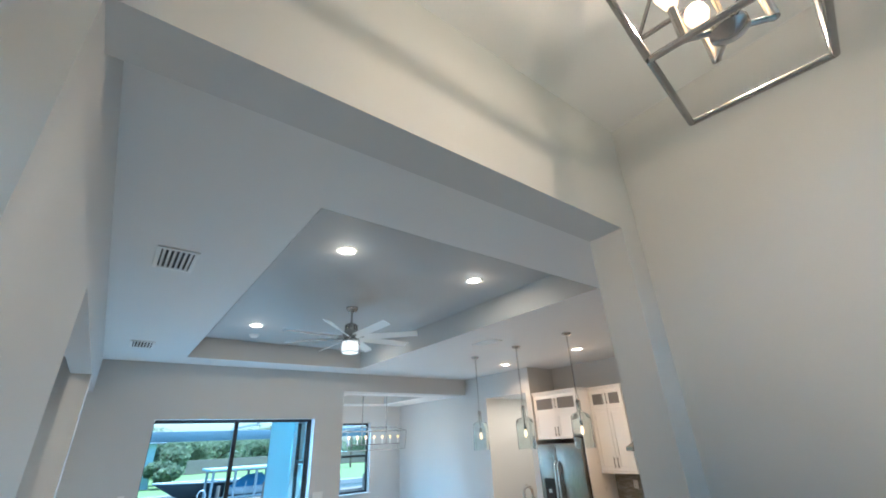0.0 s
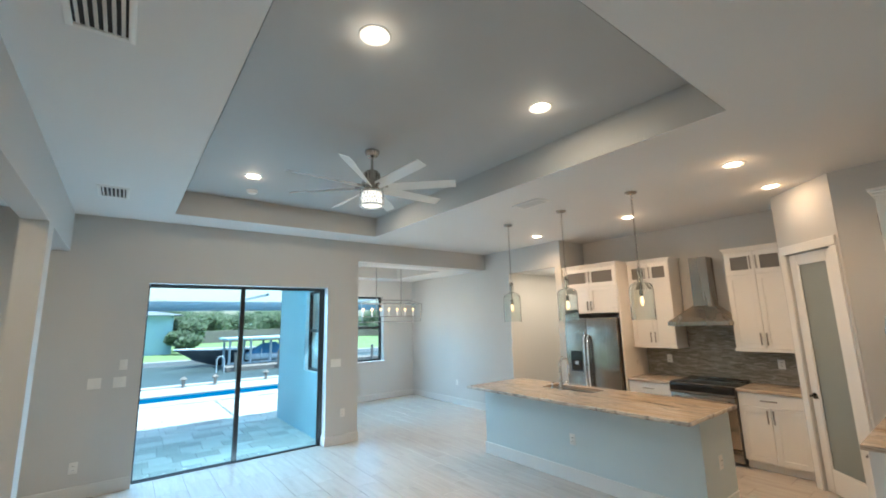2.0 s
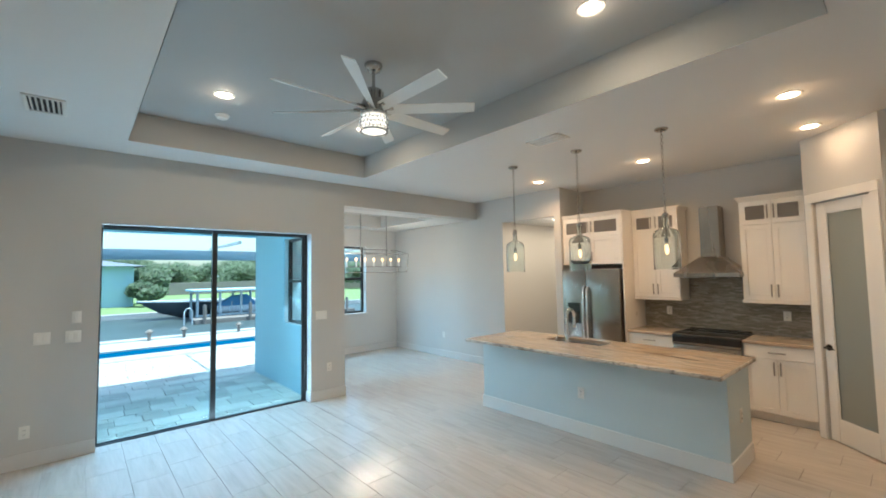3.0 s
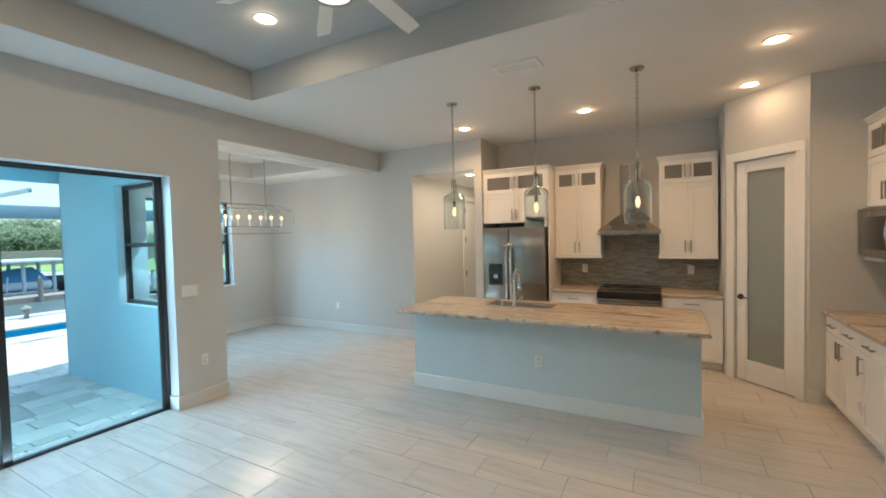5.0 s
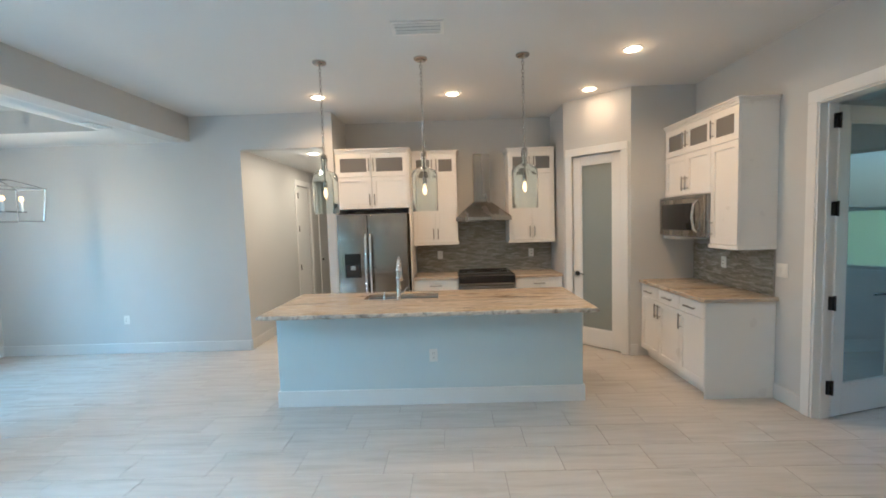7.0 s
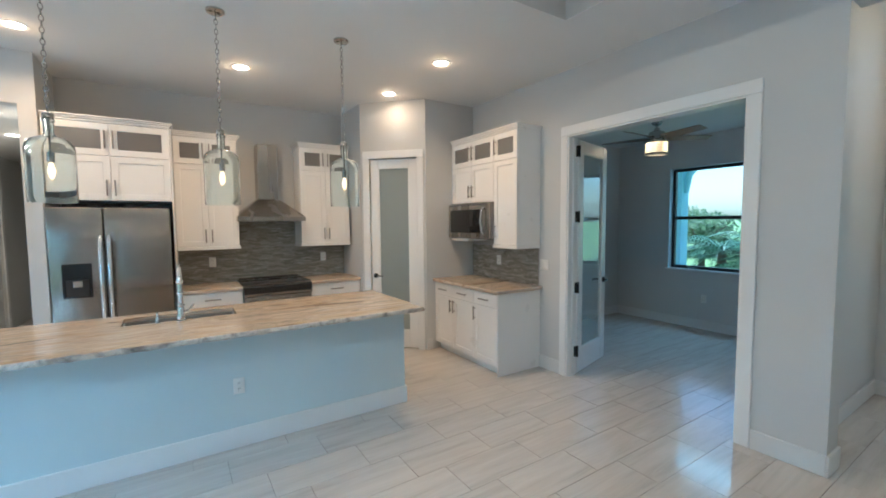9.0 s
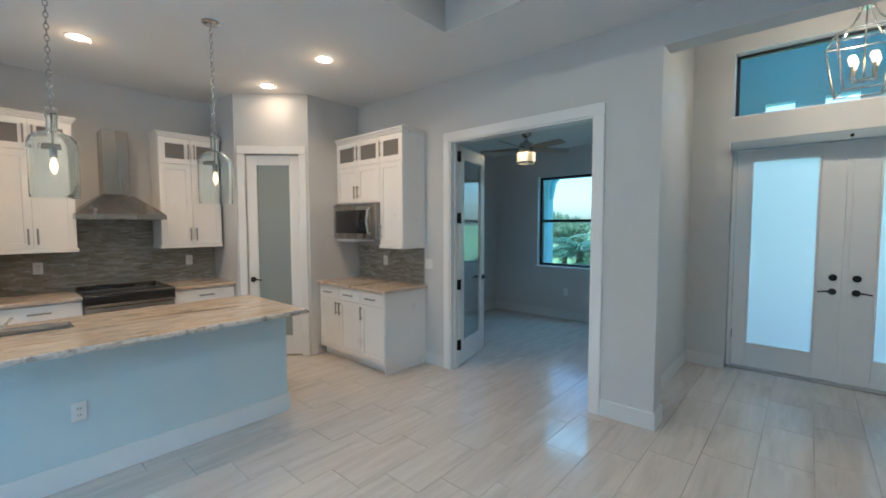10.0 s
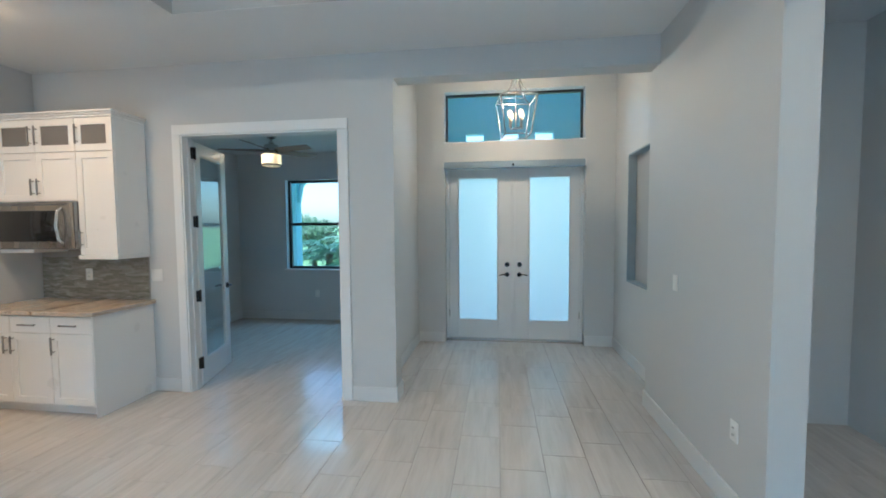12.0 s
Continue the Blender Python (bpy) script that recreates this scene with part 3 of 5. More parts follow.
def window(name, along, a, u0, u1, z0, z1, rail=None, label="", t=0.045, d=0.06, glass=PANE):
    """A dark-framed window in an opening; a is the middle of the frame's depth."""
    ob = thing(name, pose(0, 0, 0), label, "window", kind="structure")

    def put(nm, ua, ub, za, zb, mt, dd, lab=""):
        q = (ua, ub, a - dd / 2, a + dd / 2, za, zb) if along == "x" else (a - dd / 2, a + dd / 2, ua, ub, za, zb)
        return part(nm, boxes(q) if nm == "pane" else soft_box(*q, 0.004, 1), mt, ob, lab, smooth=False, shadow=nm != "pane")

    put("window_frame", u0, u0 + t, z0, z1, BRONZE, d)
    put("window_frame", u1 - t, u1, z0, z1, BRONZE, d)
    put("window_frame", u0 + t, u1 - t, z0, z0 + t, BRONZE, d - .002)
    put("window_frame", u0 + t, u1 - t, z1 - t, z1, BRONZE, d - .002)
    if rail:
        put("meeting_rail", u0 + t, u1 - t, rail - 0.025, rail + 0.025, BRONZE, d + .01)
        put("pane", u0 + t, u1 - t, z0 + t, rail - 0.025, PANE, 0.006)
        put("pane", u0 + t, u1 - t, rail + 0.025, z1 - t, PANE, 0.006)
    else:
        put("pane", u0 + t, u1 - t, z0 + t, z1 - t, glass, 0.006)
    return ob


window("window_1", "x", -0.98, 0.05, 1.89, 2.745, 3.41, None, "wide dark-framed transom window above the entrance", 0.03, glass=TRANSOMPANE)
window("window_2", "x", -2.07, 3.25, 4.82, 0.88, 2.42, 1.66, "dark-framed single-hung study window")
window("window_3", "x", 10.40, 4.03, 5.50, 0.89, 2.42, 1.675, "dark-framed single-hung dining window")
window("window_4", "y", 3.24, 7.95, 9.0, 0.97, 2.40, 1.68, "dark-framed dining window towards the patio")
for nm, q in (("window_sill", (3.22, 4.85, -1.98, -1.915, 0.862, 0.884)), ("window_sill", (4.00, 5.53, 10.2, 10.30, 0.872, 0.894)), ("window_sill", (0.04, 1.9, -0.945, -0.815, 2.73, 2.747))):
    solid(nm, soft_box(*q, 0.004, 1), TRIM, "thin white window sill", "window sill", "structure")

sl = thing("sliding_door", pose(0, 0, 0), "large dark-framed sliding glass patio door with two panels", "sliding door", kind="structure")
part("outer_frame", soft_box(0.64, 0.652, 7.645, 7.69, 0, 2.36, 0.004, 1), BRONZE, sl)
part("outer_frame", soft_box(2.915, 2.95, 7.60, 7.69, 0, 2.36, 0.004, 1), BRONZE, sl)
part("outer_frame", soft_box(0.662, 2.915, 7.601, 7.689, 2.335, 2.36, 0.004, 1), BRONZE, sl)
part("track", soft_box(0.652, 2.915, 7.60, 7.69, 0.0, 0.008, 0.003, 1), BRONZE, sl, "dark floor track")
for u0, u1, y, e0, e1 in ((0.652, 1.785, 7.668, 0.008, 0.055), (1.728, 2.915, 7.630, 0.055, 0.035)):
    p = part("sash", boxes((u0, u0 + e0, y - .015, y + .015, .008, 2.335), (u1 - e1, u1, y - .015, y + .015, .008, 2.335), (u0 + e0, u1 - e1, y - .014, y + .014, .008, .014), (u0 + e0, u1 - e1, y - .014, y + .014, 2.318, 2.335)), BRONZE, sl, smooth=False)
    part("pane", boxes((u0 + e0, u1 - e1, y - .003, y + .003, .014, 2.318)), PANE, p, smooth=False, shadow=False)

sh = thing("roller_shade", pose(0.975, -0.77, 2.42), "closed grey roller shade cassette above the entrance doors", "roller shade")
part("cassette", soft_box(-0.92, 0.92, -0.05, 0.045, -0.045, 0.045, 0.01, 2), SHADE, sh)
part("button", tube([(0, .044, -.01), (0, .052, -.01)], 0.014, 14), BLACK, sh)
part("end_cap", soft_box(-0.928, -0.92, -0.045, 0.04, -0.04, 0.04, 0.002, 1), SOCKET, sh)
part("end_cap", soft_box(0.92, 0.928, -0.045, 0.04, -0.04, 0.04, 0.002, 1), SOCKET, sh)

nf = thing("wall_niche", pose(-0.34, 0.165, 1.685), "recessed grey panel with thin dark border in the foyer wall", "niche", kind="structure")
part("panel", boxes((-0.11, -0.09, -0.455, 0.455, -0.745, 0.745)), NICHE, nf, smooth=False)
part("border", boxes((-0.089, 0.004, -0.452, -0.435, -0.742, 0.742), (-0.089, 0.004, 0.435, 0.452, -0.742, 0.742), (-0.089, 0.004, -0.435, 0.435, -0.742, -0.725), (-0.089, 0.004, -0.435, 0.435, 0.725, 0.742)), SHADE, nf, smooth=False)

# corridor door beyond the kitchen
casing("corridor_trim", pose(8.64, 6.80, 0), 0.68, 2.40, 0.085, 0.018)
cd = thing("door_3", pose(8.30, 6.83, 0.012), "closed white corridor door with black hinges", "door", kind="structure")
part("leaf", soft_box(0.01, 0.66, 0.0, 0.04, 0, 2.38, 0.004, 1), TRIM, cd)
for hz in (0.25, 0.9, 1.6, 2.2):
    part("hinge", boxes((0.0, 0.03, -0.055, -0.028, hz - .05, hz + .05)), BLACK, cd, "black door hinge")
casing("corridor_trim_far", pose(9.875, 6.80, 0), 0.65, 2.40, 0.085, 0.018)
ce = thing("door_4", pose(9.55, 6.83, 0.012), "closed white corridor door with black knob", "door", kind="structure")
part("leaf", soft_box(0.01, 0.64, 0.0, 0.04, 0, 2.38, 0.004, 1), TRIM, ce)
part("knob", lathe([(0, 0), (0.03, 0), (0.03, .01), (.012, .015), (.012, .035), (.028, .045), (.03, .06), (0, .068)], 18), BLACK, ce, "black knob", m=pose(0.07, 0, 0.93, 90, 0, 0))
solid("wall_bedroom_beyond", boxes((7.8, 11.5, 8.3, 8.4, 0, 2.8), (7.7, 7.8, 6.92, 8.4, 0, 2.8)), PAINT, "plain grey wall of the room beyond the corridor", "wall", "structure")


# ---- kitchen ----
def pull(parent, x, z, y, length, vertical=True):
    d = Vector((0, 0, 1)) if vertical else Vector((1, 0, 0))
    c = Vector((x, y - 0.03, z))
    bm = tube([c - d * length / 2, c + d * length / 2], 0.0075, 10)
    for s in (-0.36, 0.36):
        q = c + d * length * s
        join(bm, tube([q, q + Vector((0, 0.03, 0))], 0.005, 8))
    return part("handle", bm, HANDLE, parent, "brushed nickel bar handle")


def shaker(parent, name, x0, x1, z0, z1, y, pane=None, rail=0.058):
    """A shaker front in one shell: a frame round a recessed panel, or round a glass pane; it stands out towards -y from y."""
    t, c = 0.02, 0.002
    deep = y - 0.010 if pane is None else y
    bm = bmesh.new()

    def loop(o, yy):
        return [bm.verts.new(v) for v in ((x0 + o, yy, z0 + o), (x1 - o, yy, z0 + o), (x1 - o, yy, z1 - o), (x0 + o, yy, z1 - o))]

    loops = [loop(0, y), loop(0, y - t + c), loop(c, y - t), loop(rail - c, y - t), loop(rail, y - t + c), loop(rail, deep)]
    for p, q in zip(loops, loops[1:]):
        for i in range(4):
            bm.faces.new((p[i], p[(i + 1) % 4], q[(i + 1) % 4], q[i]))
    if pane is None:
        bm.faces.new(loops[-1])
    ob = part(name, bm, CAB, parent)
    if pane is not None:
        part("pane", boxes((x0 + rail - .002, x1 - rail + .002, y - 0.012, y - 0.006, z0 + rail - .002, z1 - rail + .002)), pane, ob, "smoky glass pane", smooth=False)
    return ob


def slab(parent, name, x0, x1, z0, z1, y):
    bm = soft_box(x0, x1, y - 0.02, y, z0, z1, 0.003, 1)
    return part(name, bm, CAB, parent)


def crown(parent, w, d, z, ends=(1, 1)):
    """A crown that steps outward over the cabinet's front and its free ends."""
    bm = bmesh.new()
    for k, (o, za, zb) in enumerate(((0.006, z, z + 0.022), (0.018, z + 0.022, z + 0.040), (0.032, z + 0.040, z + 0.058))):
        join(bm, soft_box(-o * ends[0], w + o * ends[1], -d - o - 0.02, -0.003, za, zb, 0.004, 1))
    return part("crown", bm, CAB, parent, "stepped crown moulding")


def upper(name, m, w, d, z0, z1, label, split=None, ends=(1, 1), bottom=True):
    ob = thing(name, m, label, "cabinet", "kitchen wall cabinets")
    part("body", soft_box(0, w, -d, -0.003, z0, z1, 0.002, 1), CAB, ob)
    if bottom:
        part("light_rail", soft_box(-0.010 * ends[0], w + 0.010 * ends[1], -d - 0.032, -0.003, z0 - 0.038, z0 - 0.001, 0.004, 1), CAB, ob)
    crown(ob, w, d, z1, ends)
    hw = w / 2
    g = 0.003
    s = split or z1
    for i in range(2):
        x0, x1 = (g, hw - g / 2) if i == 0 else (hw + g / 2, w - g)
        dr = shaker(ob, "door", x0, x1, z0 + g, s - g, -d)
        pull(dr, hw + (-0.032 if i == 0 else 0.032), z0 + 0.12, -d - 0.02, 0.15)
        if split:
            gd = shaker(ob, "glass_door", x0, x1, s + g, z1 - g, -d, CABGLASS, 0.062)
            pull(gd, hw + (-0.032 if i == 0 else 0.032), (s + z1) / 2, -d - 0.02, 0.17)
    return ob


def kpos(y, x=7.07):
    return pose(x, y, 0, 0, 0, -90)


upper("upper_cabinet", kpos(4.575), 0.63, 0.325, 1.372, 2.60, "white shaker wall cabinet with small glass doors beside the hood", 2.30, (0, 1))
upper("upper_cabinet", kpos(3.225), 0.645, 0.325, 1.372, 2.60, "white shaker wall cabinet with small glass doors beside the pantry", 2.30, (1, 0))
fc = upper("fridge_cabinet", kpos(5.565), 0.965, 0.64, 1.865, 2.60, "deep white shaker cabinet above the refrigerator", 2.29, (0, 1), False)
part("side_panel", soft_box(0.967, 0.985, -0.66, -0.003, 0.0, 2.60, 0.002, 1), CAB, fc)


def base_cabinet(name, m, w, label, layout, d=0.60, ends=False):
    ob = thing(name, m, label, "cabinet", "kitchen base cabinets")
    part("body", soft_box(0, w, -d, -0.003, 0.10, 0.876, 0.002, 1), CAB, ob)
    part("toe_kick", boxes((0.004, w - 0.004, -d + 0.06, -0.01, 0.0, 0.10)), CAB, ob, smooth=False)
    x = 0.004
    n = sum(layout)
    step = (w - 0.008) / n
    for k in layout:
        x1 = x + k * step
        dw = slab(ob, "drawer", x + .002, x1 - .002, 0.725, 0.866, -d)
        part("bead", boxes((x + .03, x1 - .03, -d - .0215, -d - .0195, .75, .842)), CAB, dw, smooth=False)
        pull(dw, (x + x1) / 2, 0.796, -d - 0.02, 0.16, False)
        x = x1
    return ob, step


def base_doors(ob, d, spans):
    for x0, x1, hx in spans:
        dr = shaker(ob, "door", x0 + .002, x1 - .002, 0.106, 0.718, -d)
        pull(dr, hx, 0.62, -d - 0.02, 0.15)


bl, _ = base_cabinet("base_cabinet", kpos(4.575), 0.61, "white shaker base cabinet beside the range", (1,))
base_doors(bl, 0.60, ((0.004, 0.305, 0.275), (0.305, 0.606, 0.335)))
br_, _ = base_cabinet("base_cabinet", kpos(3.200), 0.645, "white shaker base cabinet beside the pantry", (1,))
base_doors(br_, 0.60, ((0.004, 0.322, 0.292), (0.322, 0.641, 0.352)))
sb, _ = base_cabinet("coffee_cabinet", pose(5.757, 1.2, 0, 0, 0, 180), 1.217, "white shaker base cabinet with three drawers beside the study", (1, 1, 1), 0.60)
base_doors(sb, 0.60, ((0.004, 0.407, 0.372), (0.407, 0.81, 0.442), (0.81, 1.213, 0.845)))
part("end_panel", soft_box(1.2175, 1.2275, -0.62, -0.003, 0.0, 0.876, 0.002, 1), CAB, sb)

# upper unit with the microwave
su = thing("microwave_cabinet", pose(5.757, 1.2, 0, 0, 0, 180), "white shaker wall cabinets with glass top doors around a microwave", "cabinet", "kitchen wall cabinets")
part("body", boxes((0, 0.835, -0.325, -0.003, 1.86, 2.60), (0.836, 1.217, -0.325, -0.003, 1.372, 2.60)), CAB, su, smooth=False)
part("light_rail", soft_box(0.826, 1.227, -0.357, -0.003, 1.334, 1.371, 0.004, 1), CAB, su)
crown(su, 1.217, 0.325, 2.60, (0, 1))
for x0, x1, hx in ((0.003, 0.418, 0.386), (0.420, 0.834, 0.452)):
    dr = shaker(su, "door", x0, x1, 1.864, 2.297, -0.325)
    pull(dr, hx, 1.99, -0.345, 0.15)
    gd = shaker(su, "glass_door", x0, x1, 2.303, 2.597, -0.325, CABGLASS, 0.062)
    pull(gd, hx, 2.45, -0.345, 0.17)
dr = shaker(su, "door", 0.838, 1.214, 1.375, 2.297, -0.325)
gd = shaker(su, "glass_door", 0.838, 1.214, 2.303, 2.597, -0.325, CABGLASS, 0.062)
pull(gd, 0.87, 2.45, -0.345, 0.17)
pull(dr, 0.87, 1.52, -0.345, 0.15)

mw = thing("microwave", pose(5.757, 1.2, 1.425, 0, 0, 180), "dark stainless microwave with black glass door under the cabinet", "microwave")
part("body", soft_box(0.012, 0.828, -0.38, -0.01, 0, 0.43, 0.006), DARKSTEEL, mw)
part("door", soft_box(0.012, 0.826, -0.41, -0.381, 0.012, 0.42, 0.006), HOODSTEEL, mw)
part("window", soft_box(0.055, 0.70, -0.414, -0.40, 0.07, 0.35, 0.006), BLACKGLASS, mw, "black glass window")
part("handle", tube([(0.742, -0.41, 0.06), (0.742, -0.45, 0.09), (0.742, -0.468, 0.215), (0.742, -0.45, 0.34), (0.742, -0.41, 0.37)], 0.013, 12), CHROME, mw, "curved steel handle")
part("vent_grille", soft_box(0.0, 0.36, -0.36, -0.05, -0.034, -0.001, 0.004, 1), SOCKET, mw, "pale underside vent")
part("top_vent", boxes((0.03, 0.80, -0.4105, -0.40, 0.395, 0.412)), DARKSTEEL, mw, "slim dark top vent", smooth=False)

# worktops
for ya, yb in ((3.965, 4.57), (2.555, 3.198)):
    solid("range_worktop", boxes((6.425, 7.066, ya, yb, 0.878, 0.914), r=0.005), STONE, "polished beige veined granite worktop beside the range", "worktop")
solid("coffee_worktop", boxes((4.495, 5.756, 1.204, 1.85, 0.878, 0.914), r=0.005), STONE, "polished beige veined granite worktop on the coffee cabinet", "worktop")

# refrigerator
fr = thing("refrigerator", pose(7.05, 5.566, 0.02, 0, 0, -90), "stainless side-by-side refrigerator with water dispenser", "refrigerator")
part("body", soft_box(0, 0.945, -0.62, 0, 0, 1.77, 0.008), DARK, fr)
part("freezer_door", soft_box(0.003, 0.405, -0.70, -0.622, 0.03, 1.775, 0.012, 3), STEEL, fr)
part("fridge_door", soft_box(0.411, 0.942, -0.70, -0.622, 0.03, 1.775, 0.012, 3), STEEL, fr)
for hx in (0.382, 0.446):
    part("handle", tube([(hx, -0.70, 0.62), (hx, -0.745, 0.66), (hx, -0.755, 0.95), (hx, -0.745, 1.46), (hx, -0.70, 1.50)], 0.019, 12), CHROME, fr, "long polished steel bar handle")
dp = part("dispenser", soft_box(0.09, 0.305, -0.706, -0.69, 0.93, 1.25, 0.004, 1), BLACK, fr, "black water dispenser")
part("recess", boxes((0.115, 0.28, -0.709, -0.704, 0.945, 1.10)), DARK, dp, smooth=False)
part("paddle", soft_box(0.165, 0.235, -0.716, -0.706, 1.03, 1.09, 0.004, 1), NICKEL, dp)
part("toe_grille", boxes((0.02, 0.89, -0.63, -0.60, 0, 0.03)), BLACK, fr, smooth=False)

# range
rg = thing("range", pose(7.06, 3.962, 0, 0, 0, -90), "black slide-in range with steel front and glass cooktop", "range")
part("body", soft_box(0.004, 0.756, -0.62, -0.01, 0.04, 0.90, 0.004, 1), DARKSTEEL, rg)
part("cooktop", soft_box(0.0, 0.76, -0.64, -0.012, 0.901, 0.925, 0.006), BLACKGLASS, rg, "black glass cooktop")
part("control_panel", soft_box(0.0, 0.76, -0.675, -0.622, 0.80, 0.915, 0.012, 3), BLACK, rg, "black sloped control panel")
part("oven_door", soft_box(0.004, 0.756, -0.66, -0.622, 0.20, 0.79, 0.008), STEEL, rg)
part("oven_window", soft_box(0.10, 0.66, -0.664, -0.655, 0.32, 0.64, 0.004, 1), BLACKGLASS, rg)
part("oven_handle", join(tube([(0.06, -0.705, 0.745), (0.70, -0.705, 0.745)], 0.012, 12), bars([((0.09, -0.705, 0.745), (0.09, -0.655, 0.745)), ((0.67, -0.705, 0.745), (0.67, -0.655, 0.745))], 0.009)), STEEL, rg, "steel bar handle")
part("drawer", soft_box(0.004, 0.756, -0.655, -0.622, 0.05, 0.19, 0.006), STEEL, rg)
part("panel_strip", soft_box(0.0, 0.76, -0.679, -0.66, 0.795, 0.825, 0.003, 1), STEEL, rg, "steel strip under the control panel")
for bx_, by_, br__ in ((0.20, -0.20, 0.09), (0.56, -0.20, 0.075), (0.20, -0.46, 0.075), (0.56, -0.46, 0.10)):
    part("burner_ring", lathe([(br__ - 0.004, 0.9252), (br__ - 0.004, 0.9262), (br__, 0.9262), (br__, 0.9252)], 36, (bx_, by_)), NICKEL, rg, "thin printed burner ring")
part("cooktop_trim", boxes((0.0, 0.76, -0.644, -0.640, 0.903, 0.927), (0.0, 0.004, -0.64, -0.012, 0.9255, 0.928), (0.756, 0.76, -0.64, -0.012, 0.9255, 0.928)), STEEL, rg, "steel trim strip", smooth=False)
part("rear_vent", soft_box(0.02, 0.74, -0.06, -0.014, 0.926, 0.946, 0.004, 1), STEEL, rg, "steel rear vent rail")

# hood
hd = thing("range_hood", pose(7.066, 3.59, 1.66, 0, 0, -90), "stainless chimney range hood on the kitchen wall", "range hood")
part("chimney", soft_box(-0.115, 0.115, -0.245, -0.002, 0.25, 0.945, 0.003, 1), HOODSTEEL, hd)
part("chimney_upper", soft_box(-0.108, 0.108, -0.238, -0.002, 0.70, 0.95, 0.003, 1), HOODSTEEL, hd)
cn = bmesh.new()
lo = [cn.verts.new(v) for v in ((-0.38, -0.49, 0.055), (0.38, -0.49, 0.055), (0.38, -0.003, 0.055), (-0.38, -0.003, 0.055))]
hi = [cn.verts.new(v) for v in ((-0.125, -0.255, 0.27), (0.125, -0.255, 0.27), (0.125, -0.003, 0.27), (-0.125, -0.003, 0.27))]
for i in range(4):
    cn.faces.new((lo[i], lo[(i + 1) % 4], hi[(i + 1) % 4], hi[i]))
cn.faces.new(lo[::-1])
cn.faces.new(hi)
part("canopy", cn, HOODSTEEL, hd, smooth=False)
part("rim", soft_box(-0.382, 0.382, -0.495, -0.003, 0.0, 0.055, 0.004, 1), HOODSTEEL, hd)
part("filter", boxes((-0.33, 0.33, -0.44, -0.05, -0.006, -0.001)), DARKSTEEL, hd, smooth=False)

# backsplashes: thin wavy mosaic strips
def mosaic(m, spans, label):
    rng = random.Random(5)
    bm = bmesh.new()
    for x0, x1, z0, z1 in spans:
        hh = 0.0205
        for r in range(int((z1 - z0) / hh)):
            x = x0 - rng.uniform(0, 0.13)
            while x < x1:
                w = 0.135
                xa, xb = max(x, x0), min(x + w, x1)
                if xb - xa > 0.004:
                    pr = rng.uniform(0.004, 0.006) if r % 2 else rng.uniform(0.009, 0.012)
                    prev = None
                    for k in range(7):
                        u = xa + (xb - xa) * k / 6
                        zz = z0 + r * hh + 0.005 * math.sin(u * 2 * math.pi / 0.18)
                        ring = [bm.verts.new(v) for v in ((u, -0.001, zz), (u, -pr, zz + 0.0015), (u, -pr, zz + hh - 0.003), (u, -0.001, zz + hh - 0.0015))]
                        if prev:
                            for i in range(3):
                                bm.faces.new((prev[i], ring[i], ring[i + 1], prev[i + 1]))
                        prev = ring
                x += w + 0.0015
    return solid("backsplash", bm, MOSAIC, label, "backsplash", "stuff", smooth=False, m=m)


solid("backsplash_bed", boxes((7.064, 7.069, 2.556, 4.565, 0.915, 1.37), (7.064, 7.069, 3.23, 3.94, 1.37, 1.72)), GROUT, "grout bed of the range backsplash", "backsplash", "structure")
mosaic(kpos(4.565, 7.064), [(0, 2.01, 0.918, 1.336), (0.632, 1.336, 1.336, 1.70)], "grey wavy mosaic strip backsplash behind the range")
solid("backsplash_bed", boxes((4.552, 5.757, 1.201, 1.206, 0.915, 1.43)), GROUT, "grout bed of the coffee corner backsplash", "backsplash", "structure")
mosaic(pose(5.757, 1.206, 0, 0, 0, 180), [(0, 1.20, 0.918, 1.333)], "grey wavy mosaic strip backsplash behind the coffee worktop")

def slab_with_hole(x0, x1, y0, y1, z0, z1, hole):
    """One slab with a rectangular hole through it."""
    a, b_, c, d_ = hole
    bm = bmesh.new()
    rim = [(x0, y0), (x1, y0), (x1, y1), (x0, y1)]
    cut = [(a, c), (b_, c), (b_, d_), (a, d_)]
    vs = {(k, i, z): bm.verts.new((*(rim, cut)[k][i], z)) for k in (0, 1) for i in range(4) for z in (z0, z1)}
    for i in range(4):
        j = (i + 1) % 4
        for z in (z0, z1):
            bm.faces.new((vs[0, i, z], vs[0, j, z], vs[1, j, z], vs[1, i, z]))
        for k in (0, 1):
            bm.faces.new((vs[k, i, z0], vs[k, j, z0], vs[k, j, z1], vs[k, i, z1]))
    return bm


# island
isl = thing("kitchen_island", pose(4.57, 4.28, 0), "pale blue-grey painted kitchen island with white baseboard", "kitchen island")
part("body", slab_with_hole(0, 0.68, -1.39, 1.39, 0, 0.876, (0.352, 0.668, -0.088, 0.668)), ISLAND, isl, smooth=False)
part("baseboard", soft_box(-0.016, 0.0, -1.406, 1.406, 0, 0.15, 0.004, 1), TRIM, isl, "white baseboard")
part("baseboard", soft_box(0.0, 0.66, -1.406, -1.39, 0, 0.15, 0.004, 1), TRIM, isl, "white baseboard")
part("baseboard", soft_box(0.0, 0.66, 1.39, 1.406, 0, 0.15, 0.004, 1), TRIM, isl, "white baseboard")
